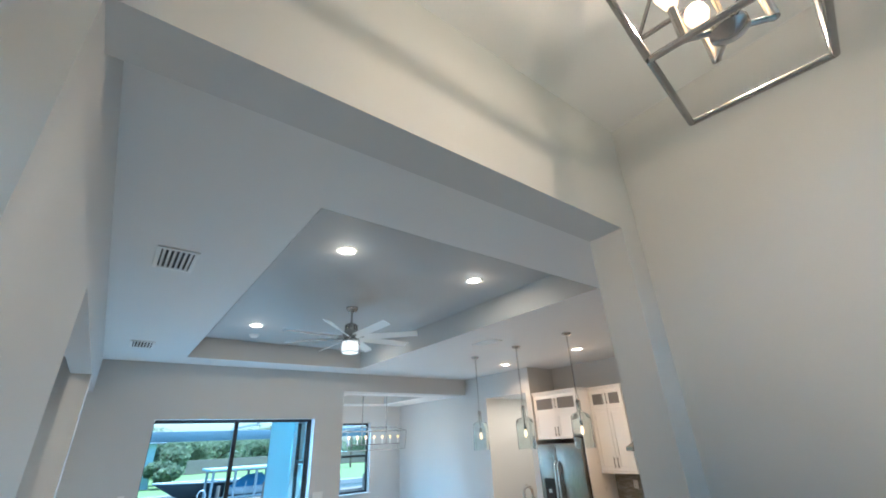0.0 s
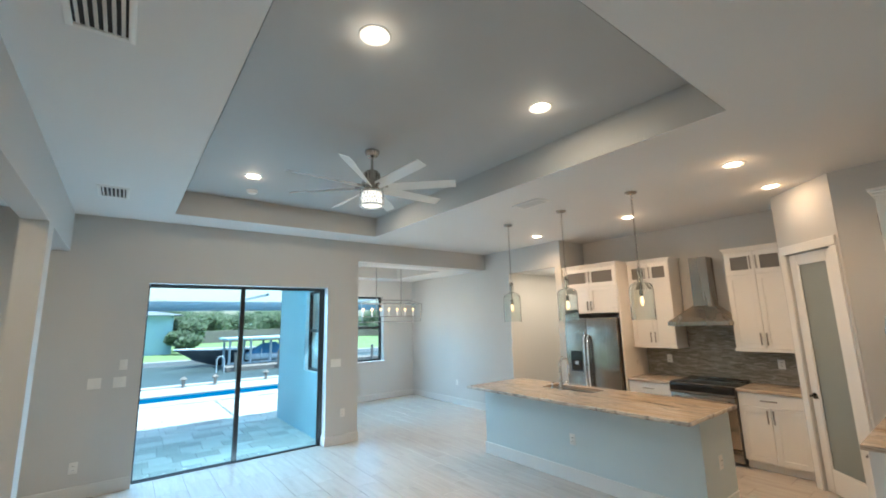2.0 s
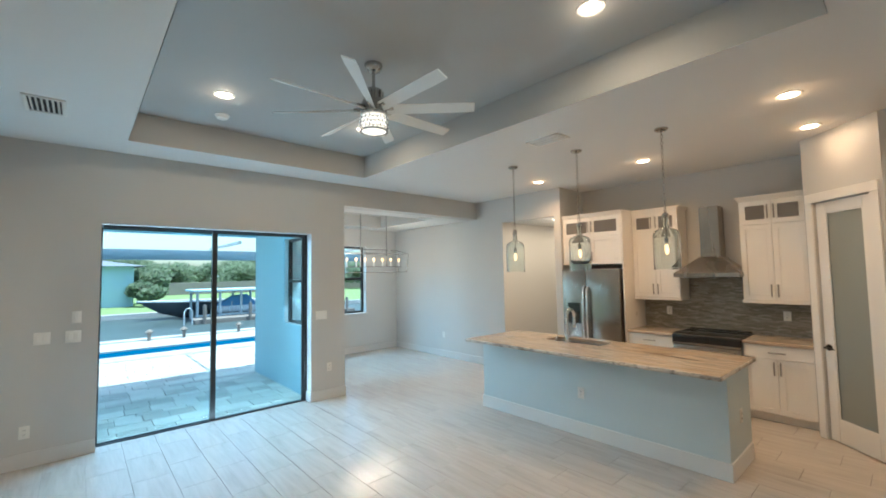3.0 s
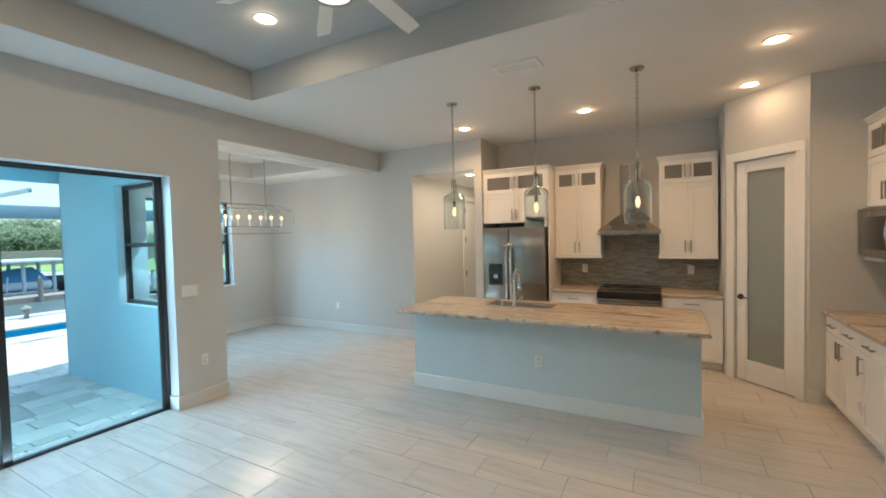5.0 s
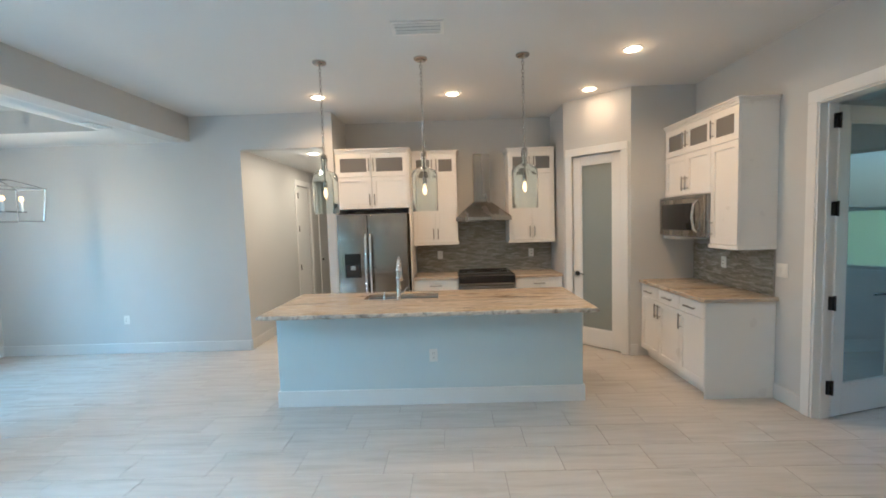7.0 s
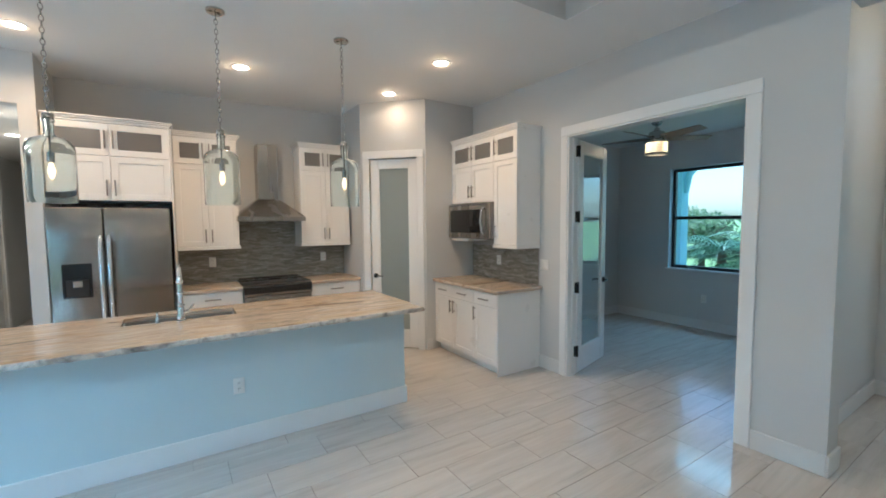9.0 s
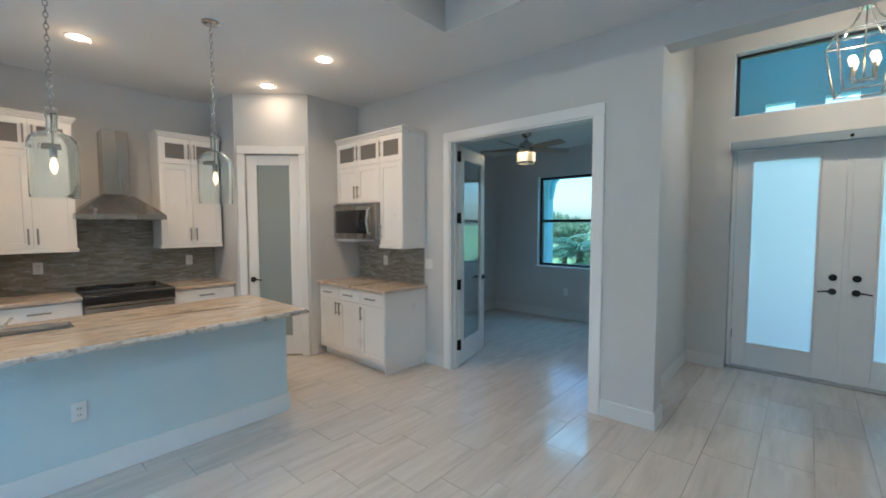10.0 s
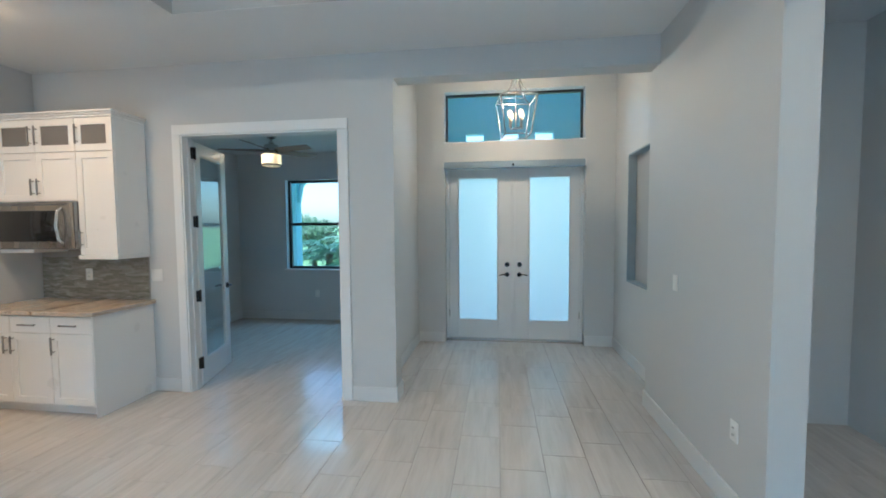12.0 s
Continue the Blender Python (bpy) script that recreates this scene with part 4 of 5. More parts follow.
for i in range(4):
    dr = part("door", soft_box(0.681, 0.70, -1.37 + i * 0.69, -0.70 + i * 0.69, 0.11, 0.86, 0.003, 1), CAB, isl)
    part("handle", tube([(0.725, -0.78 + i * 0.69, 0.5), (0.725, -0.78 + i * 0.69, 0.66)], 0.006, 8), NICKEL, dr)


it = thing("island_worktop", pose(0, 0, 0), "polished beige veined granite worktop with chiselled edge on the island", "worktop")
SINK = (4.93, 5.23, 4.20, 4.94)
part("slab", slab_with_hole(4.285, 5.36, 2.852, 5.705, 0.880, 0.914, SINK), STONE, it, smooth=False)
rng = random.Random(3)
ed = bmesh.new()
per = []
for a, c, n in (((4.285, 2.852), (4.285, 5.705), 90), ((4.285, 5.705), (5.36, 5.705), 34), ((5.36, 5.705), (5.36, 2.852), 90), ((5.36, 2.852), (4.285, 2.852), 34)):
    for i in range(n):
        f = i / n
        per.append((a[0] + (c[0] - a[0]) * f, a[1] + (c[1] - a[1]) * f))
cxy = (4.82, 4.28)
rows = []
for k, (zz, out) in enumerate(((0.9135, 0.0005), (0.907, 0.006), (0.893, 0.009), (0.880, 0.004), (0.876, -0.01))):
    row = []
    for x, y in per:
        o = out + (rng.uniform(-0.005, 0.004) if 0 < k < 4 else 0)
        sx = -1 if abs(x - 4.285) < 1e-6 else (1 if abs(x - 5.36) < 1e-6 else 0)
        sy = -1 if abs(y - 2.852) < 1e-6 else (1 if abs(y - 5.705) < 1e-6 else 0)
        row.append(ed.verts.new((x + sx * o, y + sy * o, zz + (rng.uniform(-0.004, 0.004) if k in (2, 3) else 0))))
    rows.append(row)
for ra, rb in zip(rows, rows[1:]):
    for i in range(len(per)):
        j = (i + 1) % len(per)
        ed.faces.new((ra[i], ra[j], rb[j], rb[i]))
part("chiselled_edge", ed, STONE_EDGE, it, "rough chiselled stone edge", smooth=False)

sk = thing("sink", pose(5.08, 4.57, 0.70), "undermount stainless double sink in the island", "sink")
part("basin", boxes((-0.152, -0.148, -0.37, 0.37, 0, 0.178), (0.148, 0.152, -0.37, 0.37, 0, 0.178), (-0.148, 0.148, -0.372, -0.368, 0, 0.178), (-0.148, 0.148, 0.368, 0.372, 0, 0.178), (-0.148, 0.148, -0.368, 0.368, -0.004, 0), (-0.148, 0.148, -0.008, 0.008, 0, 0.15)), SINKSTEEL, sk, smooth=False)
part("drain", lathe([(0, 0.003), (0.03, 0.003), (0.042, 0.006), (0.045, 0.001)], 20, (0, 0.18)), CHROME, sk)
part("drain", lathe([(0, 0.003), (0.03, 0.003), (0.042, 0.006), (0.045, 0.001)], 20, (0, -0.18)), CHROME, sk)

fa = thing("faucet", pose(4.86, 4.575, 0.914), "chrome gooseneck kitchen faucet with pull-down head", "faucet")
part("base", lathe([(0, 0), (0.032, 0), (0.032, 0.012), (0.024, 0.02), (0.022, 0.10), (0.018, 0.115), (0, 0.12)], 24), CHROME, fa)
part("spout", tube([(0, 0, 0.10), (0, 0, 0.30)] + [(0.085 - 0.085 * math.cos(a), 0, 0.30 + 0.085 * math.sin(a)) for a in [math.pi * k / 12 for k in range(1, 12)]] + [(0.17, 0, 0.29), (0.17, 0, 0.25)], 0.017, 14), CHROME, fa)
for zz in (0.125, 0.215, 0.295):
    part("collar", lathe([(0.0165, zz - 0.012), (0.024, zz - 0.008), (0.026, zz), (0.024, zz + 0.008), (0.0165, zz + 0.012)], 20), CHROME, fa)
part("spray_head", lathe([(0, 0.165), (0.020, 0.165), (0.023, 0.18), (0.019, 0.25), (0.013, 0.255), (0, 0.255)], 18, (0.17, 0)), CHROME, fa)
part("lever", tube([(0, -0.02, 0.07), (0, -0.05, 0.08), (0.0, -0.085, 0.125)], [0.012, 0.01, 0.006], 10), CHROME, fa)
part("finial", lathe([(0, 0.37), (0.012, 0.375), (0.016, 0.39), (0.008, 0.402), (0.012, 0.412), (0, 0.425)], 16, (0.06, 0)), CHROME, fa)
sd_ = thing("soap_dispenser", pose(4.87, 4.72, 0.914), "small chrome soap dispenser beside the faucet", "soap dispenser")
part("body", lathe([(0, 0), (0.02, 0), (0.02, 0.01), (0.012, 0.02), (0.011, 0.06), (0, 0.065)], 16), CHROME, sd_)
part("nozzle", tube([(0, 0, 0.06), (0.0, 0, 0.075), (0.045, 0, 0.078)], 0.006, 8), CHROME, sd_)


bxs = thing("small_box", pose(5.30, 1.36, 2.658, 0, 0, 12), "small white cardboard box on top of the cabinet", "box")
part("carton", soft_box(-0.07, 0.07, -0.05, 0.05, 0, 0.055, 0.003, 1), SOCKET, bxs)
part("flap", boxes((-0.069, 0.069, -0.001, 0.001, 0.055, 0.057)), BASE, bxs, smooth=False)


# ---- wall plates ----
def plate(name, m, w, h, label, holes, category):
    ob = thing(name, m, label, category)
    part("cover", soft_box(-w / 2, w / 2, -0.007, 0, -h / 2, h / 2, 0.003, 2), SOCKET, ob)
    for x, z, ww, hh, dark in holes:
        p = part("insert", soft_box(x - ww / 2, x + ww / 2, -0.010, -0.006, z - hh / 2, z + hh / 2, 0.002, 1), SOCKET, ob)
        if dark:
            part("slot", boxes((x - .008, x - .005, -.0112, -.0098, z - .006, z + .006), (x + .005, x + .008, -.0112, -.0098, z - .006, z + .006)), BLACK, p, smooth=False)
    return ob


OUT = [(0, 0.02, 0.034, 0.032, True), (0, -0.02, 0.034, 0.032, True)]
DEC = [(0, 0, 0.033, 0.066, False)]


def outlet(x, y, z, turn, label):
    plate("power_outlet", pose(x, y, z, 0, 0, turn), 0.075, 0.118, label, OUT, "outlet")


def switch(x, y, z, turn, label, gangs=1):
    w = 0.075 + 0.046 * (gangs - 1)
    plate("light_switch", pose(x, y, z, 0, 0, turn), w, 0.118, label, [((i - (gangs - 1) / 2) * 0.046, 0, 0.033, 0.066, False) for i in range(gangs)], "switch")


outlet(4.569, 4.244, 0.455, -90, "white power outlet on the island front")
outlet(4.92, 2.889, 0.46, 0, "white power outlet on the island end")
outlet(7.053, 4.218, 1.165, -90, "white power outlet on the backsplash")
outlet(7.053, 2.86, 1.165, -90, "white power outlet on the backsplash")
outlet(5.207, 1.218, 1.156, 180, "white power outlet on the coffee backsplash")
switch(4.47, 1.202, 1.154, 180, "white double light switch beside the study doorway", 2)
switch(-0.129, 1.591, 1.183, 90, "white light switch on the grey wall", 1)
outlet(-0.129, 2.398, 0.47, 90, "white power outlet low on the grey wall")
outlet(3.22, 7.459, 0.45, 0, "white power outlet beside the patio door")
switch(3.10, 7.459, 1.20, 0, "white triple light switch beside the patio door", 3)
switch(0.217, 7.459, 1.20, 0, "white double light switch on the patio wall", 2)
switch(0.445, 7.459, 1.195, 0, "white double light switch on the patio wall", 2)
switch(0.465, 7.459, 1.39, 0, "white control plate on the patio wall", 1)
outlet(0.12, 7.459, 0.33, 0, "white power outlet low on the patio wall")
outlet(6.359, 8.50, 0.46, -90, "white power outlet on the dining wall")
outlet(4.277, -1.949, 0.457, 180, "white power outlet under the study window")
outlet(2.268, 0.35, 0.46, -90, "white power outlet in the foyer")


# ---- ceiling fixtures ----
KITCHEN_WARM = (1.0, 0.55, 0.25)


def can_light(x, y, z, energy, tone=WARM, spread=None):
    ob = thing("recessed_light", pose(x, y, z), "round white recessed ceiling light switched on", "ceiling light", "recessed lights")
    part("trim_ring", lathe([(0.062, -0.001), (0.07, -0.006), (0.088, -0.006), (0.093, 0.0)], 32), SOCKET, ob)
    part("lens", lathe([(0, -0.009), (0.03, -0.0085), (0.052, -0.007), (0.062, -0.005), (0.063, 0.0)], 32), LENS, ob, "glowing warm lens")
    lamp("recessed_spill", "POINT", pose(x, y, z - 0.055), 0.6, tone, 0.04)
    lamp("recessed_lamp", "AREA", pose(x, y, z - 0.014), energy, tone, 0.12, None, spread)


# the last entry, west hall, is an unseen can added to brighten it
CANS = [(4.694, 2.385, H, 5.6, KITCHEN_WARM, 150), (5.811, 2.397, H, 1.3, KITCHEN_WARM), (5.798, 3.985, H, 5.8, KITCHEN_WARM, 150), (5.751, 5.542, H, 5.6, KITCHEN_WARM, 150), (1.437, 3.085, TRAYZ, 3.8), (2.882, 3.075, TRAYZ, 3.8), (1.435, 5.91, TRAYZ, 3.4), (2.888, 5.90, TRAYZ, 3.2), (6.90, 6.0, 2.70, 5.5), (8.2, 6.14, 2.70, 5.0), (-0.95, 4.3, H, 8.0)]
for c in CANS:
    can_light(*c)


def air_vent(x, y, z, w, l, label, slats=7, across="y", back=None):
    """A ceiling register with angled slats."""
    ob = thing("air_vent", pose(x, y, z), label, "air vent")
    part("backing", boxes((-w / 2 + .02, w / 2 - .02, -l / 2 + .02, l / 2 - .02, -0.003, -0.001)), back or DARK, ob, smooth=False)
    part("frame", boxes((-w / 2, -w / 2 + .028, -l / 2, l / 2, -.012, 0), (w / 2 - .028, w / 2, -l / 2, l / 2, -.012, 0), (-w / 2 + .028, w / 2 - .028, -l / 2, -l / 2 + .028, -.012, 0), (-w / 2 + .028, w / 2 - .028, l / 2 - .028, l / 2, -.012, 0), r=0.003), SOCKET, ob)
    for i in range(slats):
        f = (i + 0.5) / slats
        if across == "y":
            part("slat", boxes((-.009, .009, -l / 2 + .03, l / 2 - .03, -.001, .001)), SOCKET, ob, smooth=False, m=pose(-w / 2 + .03 + f * (w - .06), 0, -.009, 0, 35, 0))
        else:
            part("slat", boxes((-w / 2 + .03, w / 2 - .03, -.011, .011, -.001, .001)), SOCKET, ob, smooth=False, m=pose(0, -l / 2 + .03 + f * (l - .06), -.009, 35, 0, 0))
    return ob


THROAT = mat("vent_throat", (0.42, 0.42, 0.41), 0.7)
air_vent(0.235, 3.235, H, 0.25, 0.40, "white ceiling air register with angled slats", 6)
air_vent(0.24, 6.24, H, 0.25, 0.40, "white ceiling air register near the patio wall", 6)
air_vent(4.12, 4.26, H, 0.22, 0.40, "white ceiling air register above the island", 3, back=THROAT)
air_vent(5.35, 7.86, 2.82, 0.28, 0.16, "white ceiling air register at the dining tray", 4)
sm = thing("smoke_detector", pose(1.545, 6.45, TRAYZ), "round white smoke detector on the tray ceiling", "smoke detector")
part("base", lathe([(0, 0), (0.068, 0), (0.068, -0.012), (0.062, -0.016), (0, -0.016)], 28), SOCKET, sm)
part("dome", lathe([(0.058, -0.016), (0.052, -0.036), (0.035, -0.044), (0, -0.045)], 28), SOCKET, sm)


def ceiling_fan(name, x, y, ztop, zblade, n, rad, turn, label, blade_mat, width=0.115):
    ob = thing(name, pose(x, y, ztop), label, "ceiling fan")
    d = zblade - ztop
    part("canopy", lathe([(0, 0), (0.072, 0), (0.072, -0.02), (0.05, -0.055), (0.022, -0.068), (0, -0.068)], 28), PEWTER, ob)
    part("downrod", tube([(0, 0, -0.06), (0, 0, d + 0.10)], 0.013, 14), PEWTER, ob)
    part("motor", lathe([(0, d + 0.125), (0.03, d + 0.12), (0.035, d + 0.09), (0.085, d + 0.075), (0.105, d + 0.03), (0.105, d - 0.015), (0.09, d - 0.03), (0, d - 0.03)], 32), PEWTER, ob)
    for i in range(n):
        bm = bmesh.new()
        k = 8
        top, bot = [], []
        for j in range(k + 1):
            u = 0.10 + (rad - 0.10) * j / k
            w = width * (0.62 + 0.38 * j / k)
            if j == k:
                w *= 0.86
            for s in (-1, 1):
                zz = -0.021 * s * (1.15 - 0.4 * j / k)
                top.append(bm.verts.new((u, s * w / 2, zz + 0.004)))
                bot.append(bm.verts.new((u, s * w / 2, zz - 0.004)))
        for j in range(k):
            a, c = 2 * j, 2 * j + 2
            bm.faces.new((top[a], top[a + 1], top[c + 1], top[c]))
            bm.faces.new((bot[a + 1], bot[a], bot[c], bot[c + 1]))
            bm.faces.new((top[a], top[c], bot[c], bot[a]))
            bm.faces.new((top[a + 1], bot[a + 1], bot[c + 1], top[c + 1]))
        bm.faces.new((top[0], bot[0], bot[1], top[1]))
        bm.faces.new((top[2 * k], top[2 * k + 1], bot[2 * k + 1], bot[2 * k]))
        bl_ = part("blade", bm, blade_mat, ob, m=pose(0, 0, d, 0, 0, turn + 360 * i / n))
        part("blade_iron", soft_box(0.06, 0.16, -0.022, 0.022, -0.006, 0.012, 0.003, 1), PEWTER, bl_)
    return ob, d


fan, d = ceiling_fan("ceiling_fan", 2.2, 4.57, TRAYZ, 3.075, 8, 0.80, 2, "brushed nickel ceiling fan with eight slim silver blades and crystal light", BLADE, 0.098)
part("light_ring", lathe([(0.10, d - 0.03), (0.112, d - 0.035), (0.112, d - 0.055), (0.10, d - 0.058)], 32), NICKEL, fan)
cr_ = bmesh.new()
for i in range(20):
    for r in range(3):
        a = 2 * math.pi * (i + 0.5 * (r % 2)) / 20
        c = Vector((0.106 * math.cos(a), 0.108 * math.sin(a), d - 0.078 - r * 0.036))
        t1, t2 = Vector((-math.sin(a), math.cos(a), 0)), Vector((0, 0, 1))
        o = Vector((math.cos(a), math.sin(a), 0))
        vs = [cr_.verts.new(v) for v in (c + t2 * .02, c + t1 * .0165, c - t2 * .02, c - t1 * .0165)]
        tip, back = cr_.verts.new(c + o * .010), cr_.verts.new(c - o * .006)
        for k in range(4):
            cr_.faces.new((vs[k], vs[(k + 1) % 4], tip))
            cr_.faces.new((vs[(k + 1) % 4], vs[k], back))
part("crystal_shade", cr_, CRYSTAL, fan, "faceted crystal drum shade", smooth=False, shadow=False)
part("light_core", lathe([(0, d - 0.058), (0.096, d - 0.058), (0.098, d - 0.172), (0.09, d - 0.176), (0, d - 0.176)], 28), FANGLOW, fan, "glowing core of the fan light")
part("lower_ring", lathe([(0.097, d - 0.170), (0.113, d - 0.170), (0.113, d - 0.180), (0.097, d - 0.180)], 32), NICKEL, fan)
part("motor_sleeve", lathe([(0, d + 0.165), (0.060, d + 0.163), (0.064, d + 0.155), (0.064, d + 0.07), (0, d + 0.07)], 28), PEWTER, fan)
for k in range(10):
    part("cooling_fin", soft_box(0.062, 0.080, -0.006, 0.006, d + 0.07, d + 0.150, 0.002, 1), NICKEL, fan, m=pose(0, 0, 0, 0, 0, 36 * k))
fan_lamp = lamp("fan_lamp", "SPOT", pose(2.2, 4.57, 3.075 - 0.21), 3.0, (1.0, 0.84, 0.64), 0.0)
fan_lamp.data.spot_size, fan_lamp.data.spot_blend = radians(150), 0.4

sfan, d2 = ceiling_fan("study_fan", 4.25, -0.55, 2.88, 2.66, 5, 0.66, 20, "nickel ceiling fan with weathered wood blades and glass drum light", WOODBLADE, 0.13)
part("drum_shade", lathe([(0.125, d2 - 0.06), (0.128, d2 - 0.06), (0.128, d2 - 0.20), (0.125, d2 - 0.20)], 28), DRUM, sfan, "seeded glass drum shade lit from inside", shadow=False)
part("shade_ring", lathe([(0.122, d2 - 0.19), (0.134, d2 - 0.19), (0.134, d2 - 0.21), (0.122, d2 - 0.21)], 28), NICKEL, sfan)
part("shade_ring", lathe([(0.10, d2 - 0.03), (0.134, d2 - 0.04), (0.134, d2 - 0.06), (0.11, d2 - 0.06)], 28), NICKEL, sfan)
for k in range(3):
    a = 2 * math.pi * k / 3 + 0.4
    part("bulb", lathe([(0, -0.04), (0.018, -0.03), (0.024, -0.008), (0.014, 0.02), (0.010, 0.04), (0, 0.042)], 14), BULB, sfan, "glowing bulb", m=pose(0.055 * math.cos(a), 0.055 * math.sin(a), d2 - 0.12))
lamp("study_lamp", "POINT", pose(4.25, -0.55, 2.57), 0.8, (1.0, 0.6, 0.3), 0.01)


def chain(z0, z1, link=0.042, r=0.0034, w=0.011):
    bm = bmesh.new()
    n = max(1, int((z1 - z0) / (link * 0.8)))
    st = (z1 - z0) / n
    for i in range(n):
        zc = z0 + (i + 0.5) * st
        pts = []
        for k in range(10):
            a = 2 * math.pi * k / 10
            u, v = w * math.cos(a), (st * 0.58) * math.sin(a)
            pts.append((u, 0, zc + v) if i % 2 else (0, u, zc + v))
        join(bm, tube(pts, r, 5, closed=True))
    return bm


# ---- bottle pendants over the island ----
bp_ = thing("pendant_light", pose(4.715, 5.20, 0), "sea-green glass bottle pendant lamp on a chrome chain", "pendant light", "pendants over the island")
part("canopy", lathe([(0, H), (0.062, H), (0.062, H - 0.012), (0.05, H - 0.022), (0.012, H - 0.028), (0, H - 0.028)], 28), PEWTER, bp_)
part("chain", chain(2.365, H - 0.028), PEWTER, bp_, "polished metal chain")
part("ring", tube([(0.024 * math.cos(2 * math.pi * k / 20), 0, 2.34 + 0.024 * math.sin(2 * math.pi * k / 20)) for k in range(20)], 0.0035, 6, closed=True), PEWTER, bp_)
part("cap", lathe([(0, 2.317), (0.010, 2.317), (0.026, 2.310), (0.030, 2.295), (0.028, 2.277), (0, 2.274)], 24), PEWTER, bp_)
outer = [(0.027, 2.274), (0.032, 2.270), (0.032, 2.258), (0.027, 2.252), (0.027, 2.184), (0.033, 2.171), (0.064, 2.160), (0.096, 2.144), (0.112, 2.122), (0.118, 2.096), (0.119, 2.06), (0.119, 1.80), (0.117, 1.768)]
inner = [(max(0.002, r - (0.007 if z > 2.11 or z < 1.79 else 0.004)), z - (0.004 if 2.05 < z < 2.2 else 0)) for r, z in outer]
part("bottle", lathe(outer + inner[::-1] + [outer[0]], 40), BOTTLE, bp_, "sea-green glass bottle shade", shadow=False)
part("socket", lathe([(0, 2.274), (0.006, 2.274), (0.006, 2.08), (0.019, 2.075), (0.019, 2.02), (0.015, 2.012), (0, 2.012)], 18), PEWTER, bp_)
part("bulb", lathe([(0, 2.012), (0.010, 2.008), (0.011, 1.995), (0.019, 1.972), (0.020, 1.956), (0.013, 1.930), (0.004, 1.914), (0, 1.910)], 18), BULB, bp_, "glowing candle bulb")
for y in (4.28, 3.36):
    copy_thing(bp_, pose(4.715, y, 0))
for y in (5.20, 4.28, 3.36):
    lamp("pendant_lamp", "POINT", pose(4.715, y, 1.87), 0.5, WARM, 0.0)

# ---- foyer lantern chandelier ----
LX, LY, LZ = 0.975, 0.122, 2.60
ch = thing("lantern_chandelier", pose(LX, LY, LZ, 0, 0, 8), "polished chrome open-frame lantern chandelier with four lit bulbs", "chandelier")


def cage(a, za, c, zb):
    lo = [(a, a, za), (-a, a, za), (-a, -a, za), (a, -a, za)]
    up = [(c, c, zb), (-c, c, zb), (-c, -c, zb), (c, -c, zb)]
    return lo, up


lo, up = cage(0.137, 0.0, 0.195, 0.40)
for ring in (lo, up):
    for i in range(4):
        p, q = Vector(ring[i]), Vector(ring[(i + 1) % 4])
        part("frame_bar", bars([(p, q)], 0.008), PEWTER, ch)
for p, q in zip(lo, up):
    part("frame_post", bars([(p, q)], 0.008), PEWTER, ch)
lo2, up2 = cage(0.115, 0.445, 0.028, 0.62)
for i in range(4):
    part("roof_bar", bars([(up[i], lo2[i])], 0.006), PEWTER, ch)
    part("roof_bar", bars([(lo2[i], lo2[(i + 1) % 4])], 0.006), PEWTER, ch)
    a_, c_ = Vector(lo2[i]), Vector(up2[i])
    part("roof_curve", tube([a_, a_ * 0.55 + c_ * 0.45 - Vector((a_.x, a_.y, 0)) * 0.12, c_], 0.006, 8), PEWTER, ch)
part("crown_plate", lathe([(0, 0.615), (0.045, 0.615), (0.05, 0.622), (0.045, 0.632), (0, 0.634)], 20), PEWTER, ch)
part("chain", chain(0.634, FOYZ - LZ - 0.025), PEWTER, ch)
part("canopy", lathe([(0, FOYZ - LZ), (0.065, FOYZ - LZ), (0.065, FOYZ - LZ - 0.015), (0.02, FOYZ - LZ - 0.03), (0, FOYZ - LZ - 0.03)], 24), PEWTER, ch)
part("stem", tube([(0, 0, 0.09), (0, 0, 0.615)], 0.006, 10), PEWTER, ch)
part("hub", lathe([(0, 0.06), (0.008, 0.062), (0.038, 0.078), (0.038, 0.092), (0.012, 0.10), (0, 0.10)], 20), PEWTER, ch)
for k in range(4):
    a = math.pi / 2 * k + 0.5
    cx, cy = 0.085 * math.cos(a), 0.085 * math.sin(a)
    arm = part("arm", tube([(0.03 * math.cos(a), 0.03 * math.sin(a), 0.085), (cx, cy, 0.085)], 0.007, 8), PEWTER, ch)
    part("candle", tube([(cx, cy, 0.085), (cx, cy, 0.185)], 0.011, 12), NICKEL, arm)
    part("bulb", lathe([(0, 0.185), (0.011, 0.188), (0.020, 0.215), (0.028, 0.24), (0.022, 0.262), (0, 0.272)], 16, (cx, cy)), BULB, arm, "glowing bulb")
lamp("foyer_lamp", "POINT", pose(LX, LY, LZ + 0.33), 17, (1.0, 0.64, 0.36), 0.02)

# ---- dining linear chandelier ----
CHROMEBAR = mat("polished_chrome_bar", (0.62, 0.62, 0.61), 0.16, 1.0, vary=0.04)
dc = thing("linear_chandelier", pose(4.86, 8.86, 1.81), "long polished chrome open-frame chandelier with seven lit bulbs", "chandelier")
Lh, Wh, Hh = 0.72, 0.15, 0.37
lo = [(Lh - .03, Wh, 0), (-Lh + .03, Wh, 0), (-Lh + .03, -Wh, 0), (Lh - .03, -Wh, 0)]
up = [(Lh, Wh + .02, Hh), (-Lh, Wh + .02, Hh), (-Lh, -Wh - .02, Hh), (Lh, -Wh - .02, Hh)]
for ring in (lo, up):
    for i in range(4):
        part("frame_bar", bars([(ring[i], ring[(i + 1) % 4])], 0.008), CHROMEBAR, dc)
